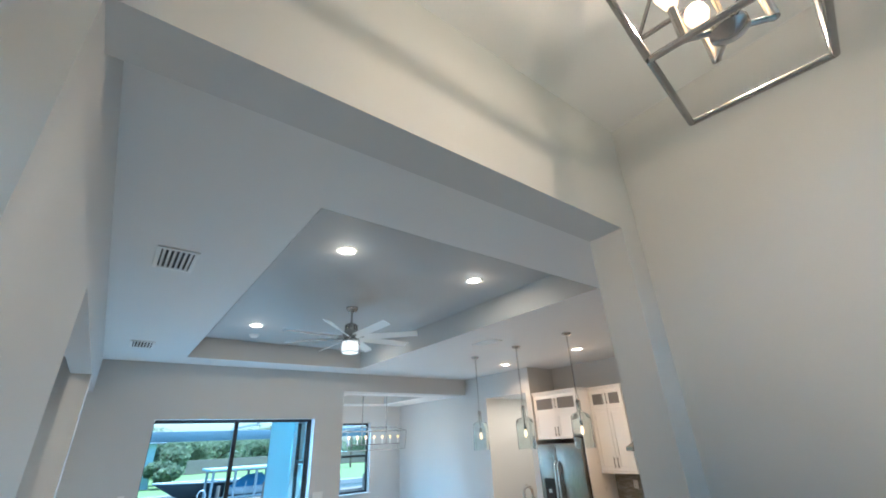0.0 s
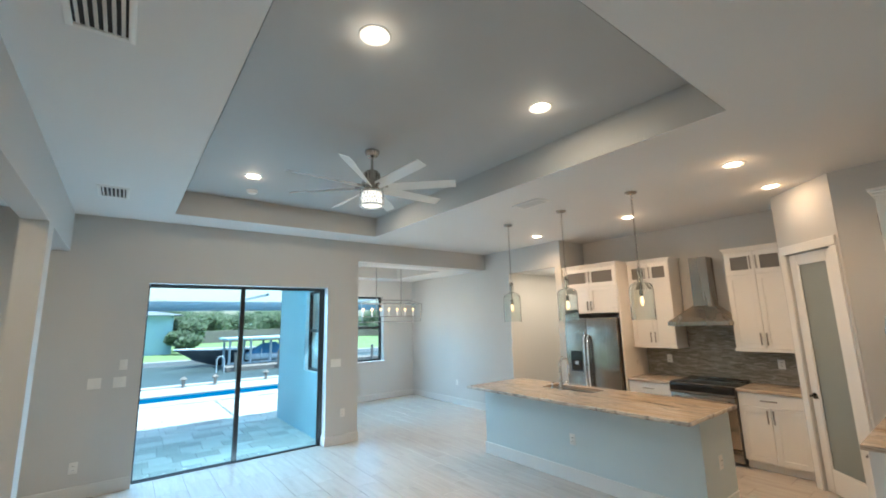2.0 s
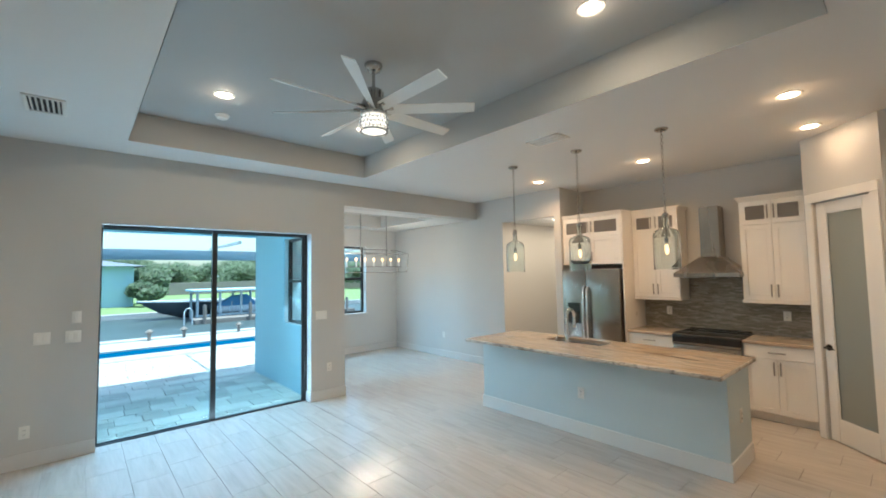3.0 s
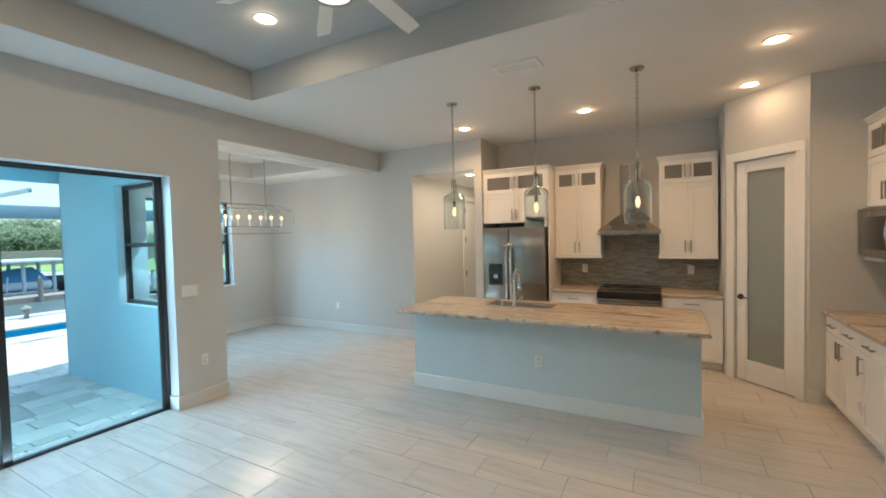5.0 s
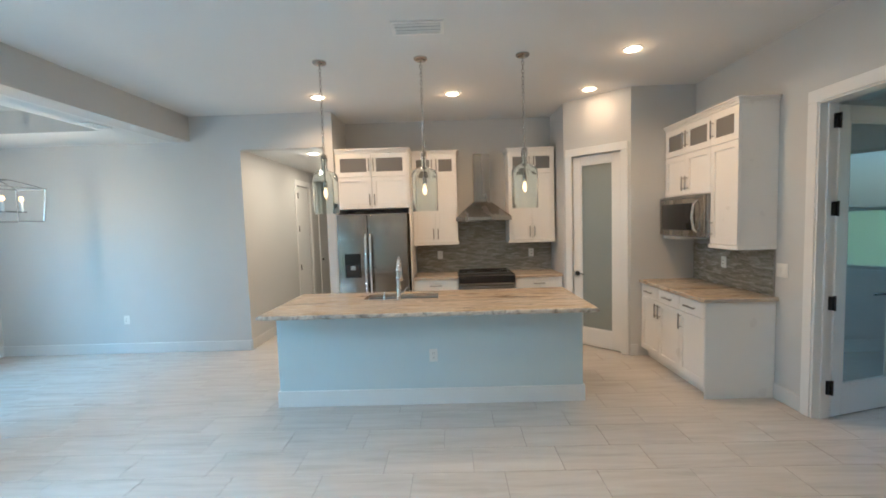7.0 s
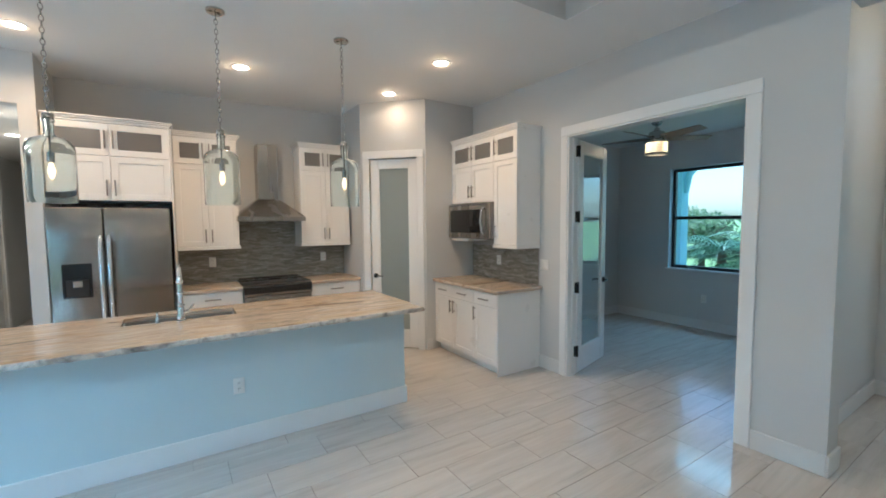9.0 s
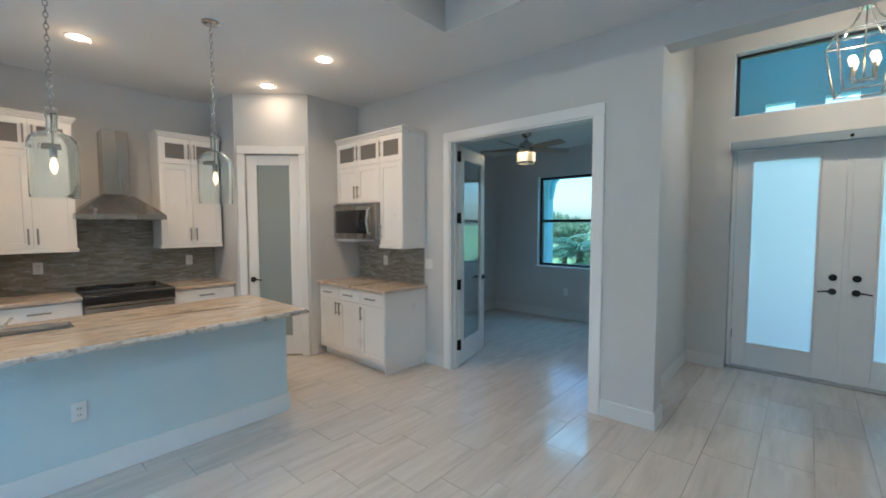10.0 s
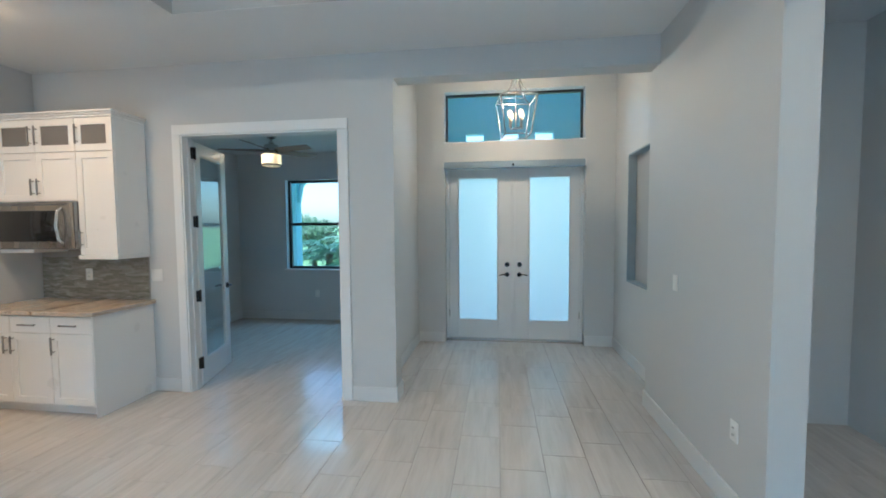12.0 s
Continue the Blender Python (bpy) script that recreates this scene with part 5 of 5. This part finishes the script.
for p, q in zip(lo, up):
    part("frame_post", bars([(p, q)], 0.008), CHROMEBAR, dc)
rf = [(Lh * .62, .06, Hh + .08), (-Lh * .62, .06, Hh + .08), (-Lh * .62, -.06, Hh + .08), (Lh * .62, -.06, Hh + .08)]
for i in range(4):
    part("roof_bar", bars([(up[i], rf[i])], 0.005), PEWTER, dc)
    part("roof_bar", bars([(rf[i], rf[(i + 1) % 4])], 0.005), PEWTER, dc)
part("spine", bars([((-Lh * .9, 0, 0.11), (Lh * .9, 0, 0.11))], 0.008), PEWTER, dc)
for s in (-0.3, 0.3):
    part("hanger", bars([((s, 0, 0.11), (s, 0, 1.25))], 0.011), CHROMEBAR, dc)
part("canopy", soft_box(-0.4, 0.4, -0.055, 0.055, 1.24, 1.268, 0.006), PEWTER, dc)
for k in range(7):
    x = -0.6 + 0.2 * k
    cdl = part("candle", tube([(x, 0, 0.11), (x, 0, 0.222)], 0.013, 12), TRIM, dc)
    part("bulb", lathe([(0, 0.222), (0.011, 0.224), (0.019, 0.236), (0.024, 0.254), (0.018, 0.274), (0, 0.286)], 16, (x, 0)), BULB, cdl, "glowing bulb", shadow=False)
    lamp("dining_lamp", "POINT", pose(4.86 + x, 8.86, 1.81 + 0.245), 2.1, WARM, 0.0)

# ---- outdoors behind the house ----
GZ = -0.10
gr = bmesh.new()
bx(gr, -400, 400, 32.5, 900, -1.5, -0.35)
bx(gr, -400, -14, 10.6, 32.5, -1.5, -0.33)
bx(gr, -400, 400, -900, -2.4, -1.5, -0.22)
bx(gr, -400, -1.8, -2.4, 10.6, -1.5, -0.24)
bx(gr, 11.7, 400, -2.4, 10.6, -1.5, -0.24)
solid("ground", gr, GRASS, "mown green lawn around the house and across the canal", "ground", "structure")
solid("canal_water", boxes((-14, 400, 17.6, 32.3, -1.6, -0.60)), CANAL, "dark rippled canal water", "water", "structure")
solid("seawall", boxes((-14, 60, 17.25, 17.6, -1.6, -0.06), (-14, 400, 32.2, 32.6, -1.6, -0.30), r=0.02), CONCRETE, "pale concrete seawall along the canal", "seawall", "structure")
solid("pool_water", boxes((-6, 12, 14.5, 15.72, -0.4, -0.15)), POOL, "blue swimming pool water", "water", "structure")
solid("pool_coping", boxes((-6, 12, 15.72, 17.25, -0.4, GZ - .01), (-6, 12, 14.25, 14.5, -0.4, GZ + .002), r=0.01), CONCRETE, "pale stone pool coping", "pool coping", "structure")
solid("patio", boxes((-6, 12, 10.5, 14.25, -0.4, GZ - 0.012), (-6, 3.15, 7.7, 10.5, -0.4, GZ - 0.012)), SAND, "paved patio of tumbled grey concrete pavers", "patio", "structure")
solid("patio_step", soft_box(0.5, 3.1, 7.70, 7.80, GZ, -0.01, 0.01), CONCRETE, "low concrete step at the patio door", "step", "structure")

# covered lanai: soffit, fascia beam and the screen cage beyond
solid("lanai_soffit", boxes((-6, 3.15, 7.7, 10.5, 2.72, 2.9)), LANAI, "pale soffit of the covered patio", "ceiling", "structure")
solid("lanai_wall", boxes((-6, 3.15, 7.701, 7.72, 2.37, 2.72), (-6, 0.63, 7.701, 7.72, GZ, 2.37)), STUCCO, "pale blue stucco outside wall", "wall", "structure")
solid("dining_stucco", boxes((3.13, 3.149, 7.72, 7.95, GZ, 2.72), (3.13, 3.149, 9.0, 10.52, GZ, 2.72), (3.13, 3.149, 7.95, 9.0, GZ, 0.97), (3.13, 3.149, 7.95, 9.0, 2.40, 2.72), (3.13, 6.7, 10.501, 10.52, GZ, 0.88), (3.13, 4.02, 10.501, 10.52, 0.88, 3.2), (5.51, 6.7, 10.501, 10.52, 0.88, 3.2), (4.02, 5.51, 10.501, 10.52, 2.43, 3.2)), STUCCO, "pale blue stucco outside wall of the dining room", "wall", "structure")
roof = bmesh.new()
bx(roof, -6, 12, 10.5, 10.62, 2.55, 2.95)
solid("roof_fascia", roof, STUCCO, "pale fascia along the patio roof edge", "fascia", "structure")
solid("roof", boxes((-6, 12.0, -2.4, 10.6, 3.91, 4.1)), ROOF, "low roof over the house", "roof", "structure")
cg = thing("screen_cage", pose(0, 0, 0), "dark aluminium pool screen enclosure frame", "screen enclosure")
part("header_beam", soft_box(-6, 12, 13.3, 13.42, 2.19, 2.43, 0.01), BEAM, cg)
part("gutter_beam", soft_box(-6, 12, 10.64, 10.74, 2.63, 2.74, 0.01), BEAM, cg)
for x in (-3.5, 0.55, 2.9, 6.2):
    part("roof_bar", soft_box(x - .02, x + .02, 10.74, 13.3, 2.43, 2.49, 0.004, 1), ALU, cg)
for x in (-5.9, 11.9):
    part("post", soft_box(x - .04, x + .04, 13.32, 13.40, GZ, 2.28, 0.004, 1), ALU, cg)

# pool side posts and little bollard lights
for x in (0.75, 2.1, 3.0, 4.6):
    bo = thing("bollard_light", pose(x, 17.1, GZ), "small bronze bollard light on the seawall", "bollard", "seawall bollards")
    part("post", tube([(0, 0, 0), (0, 0, 0.22)], 0.05, 10), DOCKWOOD, bo)
    part("cap", lathe([(0, 0.34), (0.02, 0.33), (0.11, 0.25), (0.10, 0.22), (0, 0.22)], 12), DOCKWOOD, bo)

# boat on its lift
bt = thing("motor_boat", pose(8.1, 30.7, -0.78, 0, 0, 3), "dark-hulled motor boat with blue canvas cover moored at a lift", "boat")
hl = bmesh.new()
secs = []
for k in range(13):
    f = k / 12
    x = -5.2 + 8.4 * f
    wd = 1.25 * min(1.0, (f * 2.6) ** 0.6) if f > 0 else 0.02
    sheer = 1.22 - 0.28 * f
    rake = (1 - f) ** 2
    secs.append([hl.verts.new(v) for v in ((x, -wd, sheer), (x + 1.1 * rake, -wd * 0.8, 0.52), (x + 2.4 * rake, 0, 0.12 * (1 - f)), (x + 1.1 * rake, wd * 0.8, 0.52), (x, wd, sheer))])
for a, c in zip(secs, secs[1:]):
    for i in range(4):
        hl.faces.new((a[i], a[i + 1], c[i + 1], c[i]))
    hl.faces.new((a[4], a[0], c[0], c[4]))
hl.faces.new(secs[-1])
part("hull", hl, HULL, bt)
part("rub_rail", join(tube([tuple(s) for s in [(-5.2 + 8.4 * k / 12, -(1.27 * min(1.0, (k / 12 * 2.6) ** 0.6) if k else 0.02), 1.24 - 0.28 * k / 12) for k in range(13)]], 0.04, 6), tube([(-5.2 + 8.4 * k / 12, (1.27 * min(1.0, (k / 12 * 2.6) ** 0.6) if k else 0.02), 1.24 - 0.28 * k / 12) for k in range(13)], 0.04, 6)), ALU, bt)
lf = thing("boat_lift", pose(5.2, 27.4, -0.60), "white aluminium boat lift with flat canopy roof", "boat lift")
for x in (0.1, 1.2, 2.3, 3.3):
    for y in (0.0, 1.7):
        part("pile", tube([(x, y, -0.6), (x, y, 1.58)], 0.07, 10), LIFT, lf)
part("canopy_roof", soft_box(-0.15, 3.6, -0.3, 2.0, 1.58, 1.70, 0.03), LANAI, lf, "pale flat canopy")
part("cross_beam", soft_box(0.0, 3.4, -0.05, 0.05, 0.22, 0.34, 0.01, 1), LIFT, lf)
for x in (0.75, 1.75, 2.75):
    part("brace", tube([(x, 0.0, 0.3), (x + 0.06, 0.0, 1.0)], 0.035, 8), LIFT, lf)
cv = thing("covered_dinghy", pose(7.3, 28.4, 0.02), "small boat under a peaked blue canvas cover on the lift", "boat")
part("hull", soft_box(-0.9, 1.3, -0.5, 0.5, -0.30, 0.12, 0.12, 3), ALU, cv)
tent = bmesh.new()
tb = [tent.verts.new(v) for v in ((-0.85, -0.5, 0.1), (1.25, -0.5, 0.1), (1.25, 0.5, 0.1), (-0.85, 0.5, 0.1))]
tp = [tent.verts.new(v) for v in ((-0.05, -0.12, 0.66), (0.75, -0.12, 0.72), (0.75, 0.12, 0.72), (-0.05, 0.12, 0.66))]
for k in range(4):
    tent.faces.new((tb[k], tb[(k + 1) % 4], tp[(k + 1) % 4], tp[k]))
tent.faces.new(tp)
tent.faces.new(tb[::-1])
part("canvas_cover", tent, CANVAS, cv, "blue canvas cover", smooth=False)
dk = thing("boat_dock", pose(4.9, 26.4, -0.38), "weathered timber dock with posts and white ladder", "dock")
part("deck", soft_box(0, 9, -0.6, 0.6, -0.12, 0.0, 0.01, 1), DOCKWOOD, dk)
part("fascia_board", soft_box(0, 9, -0.64, -0.605, -0.30, 0.0, 0.01, 1), DOCKWOOD, dk)
for x in (0.4, 2.6, 3.9, 5.2, 6.8, 8.4):
    part("post", tube([(x, -0.72, -0.9), (x, -0.72, 0.75)], 0.09, 8), DOCKWOOD, dk)
part("ladder", tube([(-0.45, -0.5, -0.5), (-0.45, -0.5, 0.45), (-0.35, -0.5, 0.6), (-0.2, -0.5, 0.6), (-0.1, -0.5, 0.45), (-0.1, -0.5, -0.5)], 0.032, 8), ALU, dk, "white ladder rail")


def house(name, x0, x1, y0, y1, z, h, label, wall_mat, windows):
    ob = thing(name, pose(0, 0, 0), label, "house")
    part("wall", boxes((x0, x1, y0, y1, z, z + h)), wall_mat, ob, smooth=False)
    rb = bmesh.new()
    e, rz = 0.7, 1.3
    lo_ = [rb.verts.new(v) for v in ((x0 - e, y0 - e, z + h), (x1 + e, y0 - e, z + h), (x1 + e, y1 + e, z + h), (x0 - e, y1 + e, z + h))]
    ym = (y0 + y1) / 2
    k = (y1 - y0) / 2
    r1, r2 = rb.verts.new((x0 + k, ym, z + h + rz)), rb.verts.new((x1 - k, ym, z + h + rz))
    for f in ((lo_[0], lo_[1], r2, r1), (lo_[1], lo_[2], r2), (lo_[2], lo_[3], r1, r2), (lo_[3], lo_[0], r1), (lo_[3], lo_[2], lo_[1], lo_[0])):
        rb.faces.new(f)
    part("roof", rb, ROOF, ob, smooth=False)
    n = windows
    for i in range(n):
        xx = x0 + (i + 0.5) * (x1 - x0) / n
        wd = part("window", boxes((xx - .7, xx + .7, y0 - .05, y0 + .02, z + 0.9, z + 2.1)), BLACKGLASS, ob, smooth=False)
        part("window_frame", boxes((xx - .78, xx - .7, y0 - .07, y0, z + .82, z + 2.18), (xx + .7, xx + .78, y0 - .07, y0, z + .82, z + 2.18), (xx - .7, xx + .7, y0 - .07, y0, z + .82, z + .9), (xx - .7, xx + .7, y0 - .07, y0, z + 2.1, z + 2.18)), ALU, wd, smooth=False)
    return ob


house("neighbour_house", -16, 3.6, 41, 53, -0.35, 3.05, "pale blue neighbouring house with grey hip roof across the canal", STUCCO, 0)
house("far_house", 22, 36, 92, 104, -0.35, 3.2, "white low house far beyond the trees", ALU, 4)
house("far_house", 46, 62, 84, 96, -0.35, 3.2, "pale low house far along the canal", ALU, 5)


def leaf_cloud(rng, n, rx, ry, rz, size):
    bm = bmesh.new()
    blobs = [(Vector((rng.uniform(-.6, .6) * rx, rng.uniform(-.6, .6) * ry, rng.uniform(-.5, .55) * rz)), rng.uniform(0.35, 0.6)) for _ in range(11)]
    for _ in range(n):
        c, s = rng.choice(blobs)
        v = Vector((rng.gauss(0, 1), rng.gauss(0, 1), rng.gauss(0, 1))).normalized() * (rng.random() ** 0.45)
        p = c + Vector((v.x * rx, v.y * ry, v.z * rz)) * s
        a = Vector((rng.gauss(0, 1), rng.gauss(0, 1), rng.gauss(0, 0.6))).normalized()
        q = a.orthogonal().normalized()
        sz = size * rng.uniform(0.6, 1.4)
        bm.faces.new([bm.verts.new(p + w) for w in (a * sz, q * sz * .5, -a * sz, -q * sz * .5)])
    return bm


def tree(name, x, y, z, h, w, seed, label, size=0.22, n=2600, category="tree"):
    rng = random.Random(seed)
    ob = thing(name, pose(x, y, z), label, category, "trees across the canal")
    bm = tube([(0, 0, -0.2), (0.05, 0, h * .3), (-.05, .05, h * .55)], [0.16, 0.12, 0.07], 8)
    for k in range(5):
        a = 1.26 * k + rng.random()
        join(bm, tube([(0, 0, h * .3), (math.cos(a) * w * .2, math.sin(a) * w * .2, h * .5), (math.cos(a) * w * .4, math.sin(a) * w * .4, h * .7)], [0.08, 0.05, 0.02], 6))
    part("trunk", bm, BARK, ob)
    part("crown", leaf_cloud(rng, n, w / 2, w / 2, h * .42, size), LEAF, ob, smooth=False, m=pose(0, 0, h * .60))
    return ob


solid("boundary_wall", soft_box(4.5, 60, 61.6, 61.9, -0.35, 1.15, 0.03), DOCKWOOD, "long low grey-brown wall beyond the far lawn", "wall", "structure")
TR = [(4.9, 44.5, 3.1, 3.3), (4.4, 40.0, 2.0, 2.4), (8.5, 66, 4.6, 7.5), (14, 74, 5.0, 8), (21, 70, 5.0, 9), (29, 78, 6.2, 10), (37, 70, 5.6, 9), (44, 74, 6.4, 10), (33, 58, 3.8, 6), (54, 70, 6.4, 10), (6, 84, 7.2, 9), (-3, 78, 6.8, 9), (62, 80, 7, 12), (25, 92, 8.0, 12), (48, 56, 4.4, 7)]
for i, (x, y, h, w) in enumerate(TR):
    tree("tree", x, y, -0.35, h * (0.86 if y > 50 else 1.0), w, i, "broad green leafy tree across the canal", 0.20, 5200)
hdg = leaf_cloud(random.Random(77), 9000, 55, 2.4, 2.6, 0.45)
solid("hedge", hdg, LEAF, "long dense green treeline on the horizon", "hedge", "stuff", m=pose(30, 86, 1.2))


def palm(name, x, y, z, h, seed, label, fronds=16, length=1.5):
    rng = random.Random(seed)
    ob = thing(name, pose(x, y, z), label, "palm tree")
    part("trunk", tube([(0, 0, -0.1), (0.04, 0, h * .5), (0, 0.03, h)], [0.13, 0.10, 0.08], 10), BARK, ob)
    for k in range(fronds):
        a = 2 * math.pi * k / fronds + rng.uniform(-.2, .2)
        lift = rng.uniform(0.1, 1.2)
        bm = bmesh.new()
        pts = []
        for j in range(9):
            f = j / 8
            pts.append(Vector((length * f * math.cos(lift * .6), 0, length * (math.sin(lift * .6) * f + 0.25 * f - (0.75 * f * f)))))
        join(bm, tube(pts, [0.015 * (1 - .8 * j / 8) for j in range(9)], 5))
        for j in range(1, 9):
            for s in (-1, 1):
                for sub in (0.0, 0.5):
                    f = min(8, j - sub)
                    i0 = int(f)
                    c = pts[i0] + (pts[min(8, i0 + 1)] - pts[i0]) * (f - i0)
                    ll = length * (0.34 - 0.2 * abs(f / 8 - 0.45))
                    tip = c + Vector((ll * .55, s * ll * .8, -ll * .25))
                    bm.faces.new([bm.verts.new(v) for v in (c, c + Vector((.035, 0, .004)), tip)])
        part("frond", bm, PALMLEAF, ob, m=pose(0, 0, h, 0, 0, math.degrees(a)), smooth=False)
    return ob


palm("palm_tree", 15.5, 44, -0.35, 4.2, 4, "tall palm across the canal", 14, 1.9)
palm("palm_tree", 24.0, 50, -0.35, 4.6, 5, "tall palm across the canal", 14, 2.0)

# ---- outdoors at the front ----
solid("porch_floor", boxes((-1.5, 6.2, -3.9, -1.06, -0.4, -0.03)), CONCRETE, "pale concrete porch floor", "porch", "structure")
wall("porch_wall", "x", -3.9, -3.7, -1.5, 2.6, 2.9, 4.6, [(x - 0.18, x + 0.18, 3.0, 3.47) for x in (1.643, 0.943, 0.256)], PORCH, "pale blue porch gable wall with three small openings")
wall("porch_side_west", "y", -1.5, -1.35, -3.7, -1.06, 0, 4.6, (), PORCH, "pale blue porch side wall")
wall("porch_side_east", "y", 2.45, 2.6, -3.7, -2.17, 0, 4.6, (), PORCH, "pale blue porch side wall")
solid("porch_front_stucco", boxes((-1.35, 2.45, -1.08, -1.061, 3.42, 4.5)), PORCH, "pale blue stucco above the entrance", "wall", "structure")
solid("porch_ceiling", boxes((-1.5, 2.6, -3.9, -1.06, 4.5, 4.65)), LANAI, "pale porch ceiling", "ceiling", "structure")
solid("studio_eave", boxes((2.6, 6.2, -4.0, -2.17, 2.95, 3.1)), LANAI, "pale soffit above the study window", "ceiling", "structure")
pc = thing("porch_column", pose(5.62, -3.75, -0.2), "pale blue square porch column with curved bracket", "porch column")
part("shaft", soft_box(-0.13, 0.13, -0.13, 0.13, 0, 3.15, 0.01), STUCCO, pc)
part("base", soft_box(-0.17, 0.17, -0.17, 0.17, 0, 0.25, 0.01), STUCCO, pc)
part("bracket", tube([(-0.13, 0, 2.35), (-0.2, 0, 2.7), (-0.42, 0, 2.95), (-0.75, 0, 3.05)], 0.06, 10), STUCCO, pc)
for i, (x, y, h, l) in enumerate(((5.45, -5.3, 1.15, 1.35), (6.6, -6.9, 0.9, 1.2), (4.6, -5.0, 0.9, 1.2), (5.2, -6.6, 1.2, 1.4))):
    palm("palm_shrub", x, y, -0.22, h, 20 + i, "low bushy palm in the front bed", 26, l)
for i, (x, y, h, w) in enumerate(((12.0, -18, 2.2, 4.2), (9.0, -21, 2.4, 5), (16, -24, 2.8, 6), (6, -24, 2.6, 6), (20, -22, 3, 6))):
    tree("garden_tree", x, y, -0.22, h, w, 60 + i, "rounded green shrub tree in the front garden", 0.12, 2200)

# ---- pieces: floor tiles and patio pavers ----
TW, TL, GAP = 0.296, 0.606, 0.0028


def tile_mesh(w, l, h, r):
    bm = bmesh.new()
    lo_ = [bm.verts.new((x, y, 0)) for x, y in ((0, 0), (w, 0), (w, l), (0, l))]
    mid = [bm.verts.new((x, y, h - r)) for x, y in ((0, 0), (w, 0), (w, l), (0, l))]
    top = [bm.verts.new((x, y, h)) for x, y in ((r, r), (w - r, r), (w - r, l - r), (r, l - r))]
    for a, c in ((lo_, mid), (mid, top)):
        for i in range(4):
            bm.faces.new((a[i], a[(i + 1) % 4], c[(i + 1) % 4], c[i]))
    bm.faces.new(top)
    return bm


floor_ob = bpy.data.objects["floor"]
tmesh = finish(tile_mesh(TW - GAP, TL - GAP, 0.0058, 0.0008), False)
tmesh.name = "floor_tile"
tmesh.materials.append(TILE)
zones = [(-1.6, 6.36, 1.2, 7.46), (-0.34, 2.27, -1.0, 1.2), (2.42, 5.70, -1.95, 1.2), (3.47, 6.36, 7.46, 10.25), (6.36, 7.07, 2.0, 5.57), (6.36, 11.5, 5.69, 6.80), (0.64, 2.95, 7.46, 7.6)]
near = (0.0, 4.6, 0.2, 7.0)
rest_v, rest_f = [], []
count = 0
i0, i1 = -8, 42
for i in range(i0, i1):
    x = 0.86 + (i - 3) * TW
    for j in range(-6, 20):
        y = -0.9 + j * TL + (i % 3) * TL / 3
        for zx0, zx1, zy0, zy1 in zones:
            xa, xb, ya, yb = max(x, zx0), min(x + TW - GAP, zx1), max(y, zy0), min(y + TL - GAP, zy1)
            if xb - xa < 0.01 or yb - ya < 0.01:
                continue
            whole = xb - xa > TW - GAP - 1e-4 and yb - ya > TL - GAP - 1e-4
            if whole and near[0] < x and x + TW < near[1] and near[2] < y and y + TL < near[3] and count < 300:
                ob = new("tile", tmesh)
                ob.parent = floor_ob
                ob.location = (x, y, -0.006)
                count += 1
            else:
                k = len(rest_v)
                rest_v += [(xa, ya, -0.0002), (xb, ya, -0.0002), (xb, yb, -0.0002), (xa, yb, -0.0002), (xa, ya, -0.006), (xb, ya, -0.006), (xb, yb, -0.006), (xa, yb, -0.006)]
                rest_f += [(k, k + 1, k + 2, k + 3)] + [(k + a, k + 4 + a, k + 4 + (a + 1) % 4, k + (a + 1) % 4) for a in range(4)]
rm = bpy.data.meshes.new("floor_tiles_rest")
rm.from_pydata(rest_v, [], rest_f)
rm.materials.append(TILE)
ro = tagged(new("tile_field", rm), kind="stuff")
ro.parent = floor_ob

patio_ob = bpy.data.objects["patio"]
pmesh = []
for w, l in ((0.30, 0.15), (0.30, 0.30), (0.45, 0.30)):
    me = finish(tile_mesh(w - 0.005, l - 0.005, 0.015, 0.004), False)
    me.name = "paver"
    me.materials.append(PAVER)
    pmesh.append((w, l, me))
rng = random.Random(11)
np_ = 0
y = 7.82
row = 0
while y < 14.0 and np_ < 300:
    l = (0.30, 0.15, 0.30)[row % 3]
    opts = [p for p in pmesh if abs(p[1] - l) < 1e-3]
    x = 0.2 + rng.uniform(-0.3, 0)
    while x < min(7.5, 3.1 if y < 10.5 else 4.2 + (y - 10.5) * 0.25):
        w, _, me = rng.choice(opts)
        ob = new("paver", me)
        ob.parent = patio_ob
        ob.location = (x, y, GZ - 0.012 + rng.uniform(-0.002, 0.002))
        x += w
        np_ += 1
    y += l
    row += 1
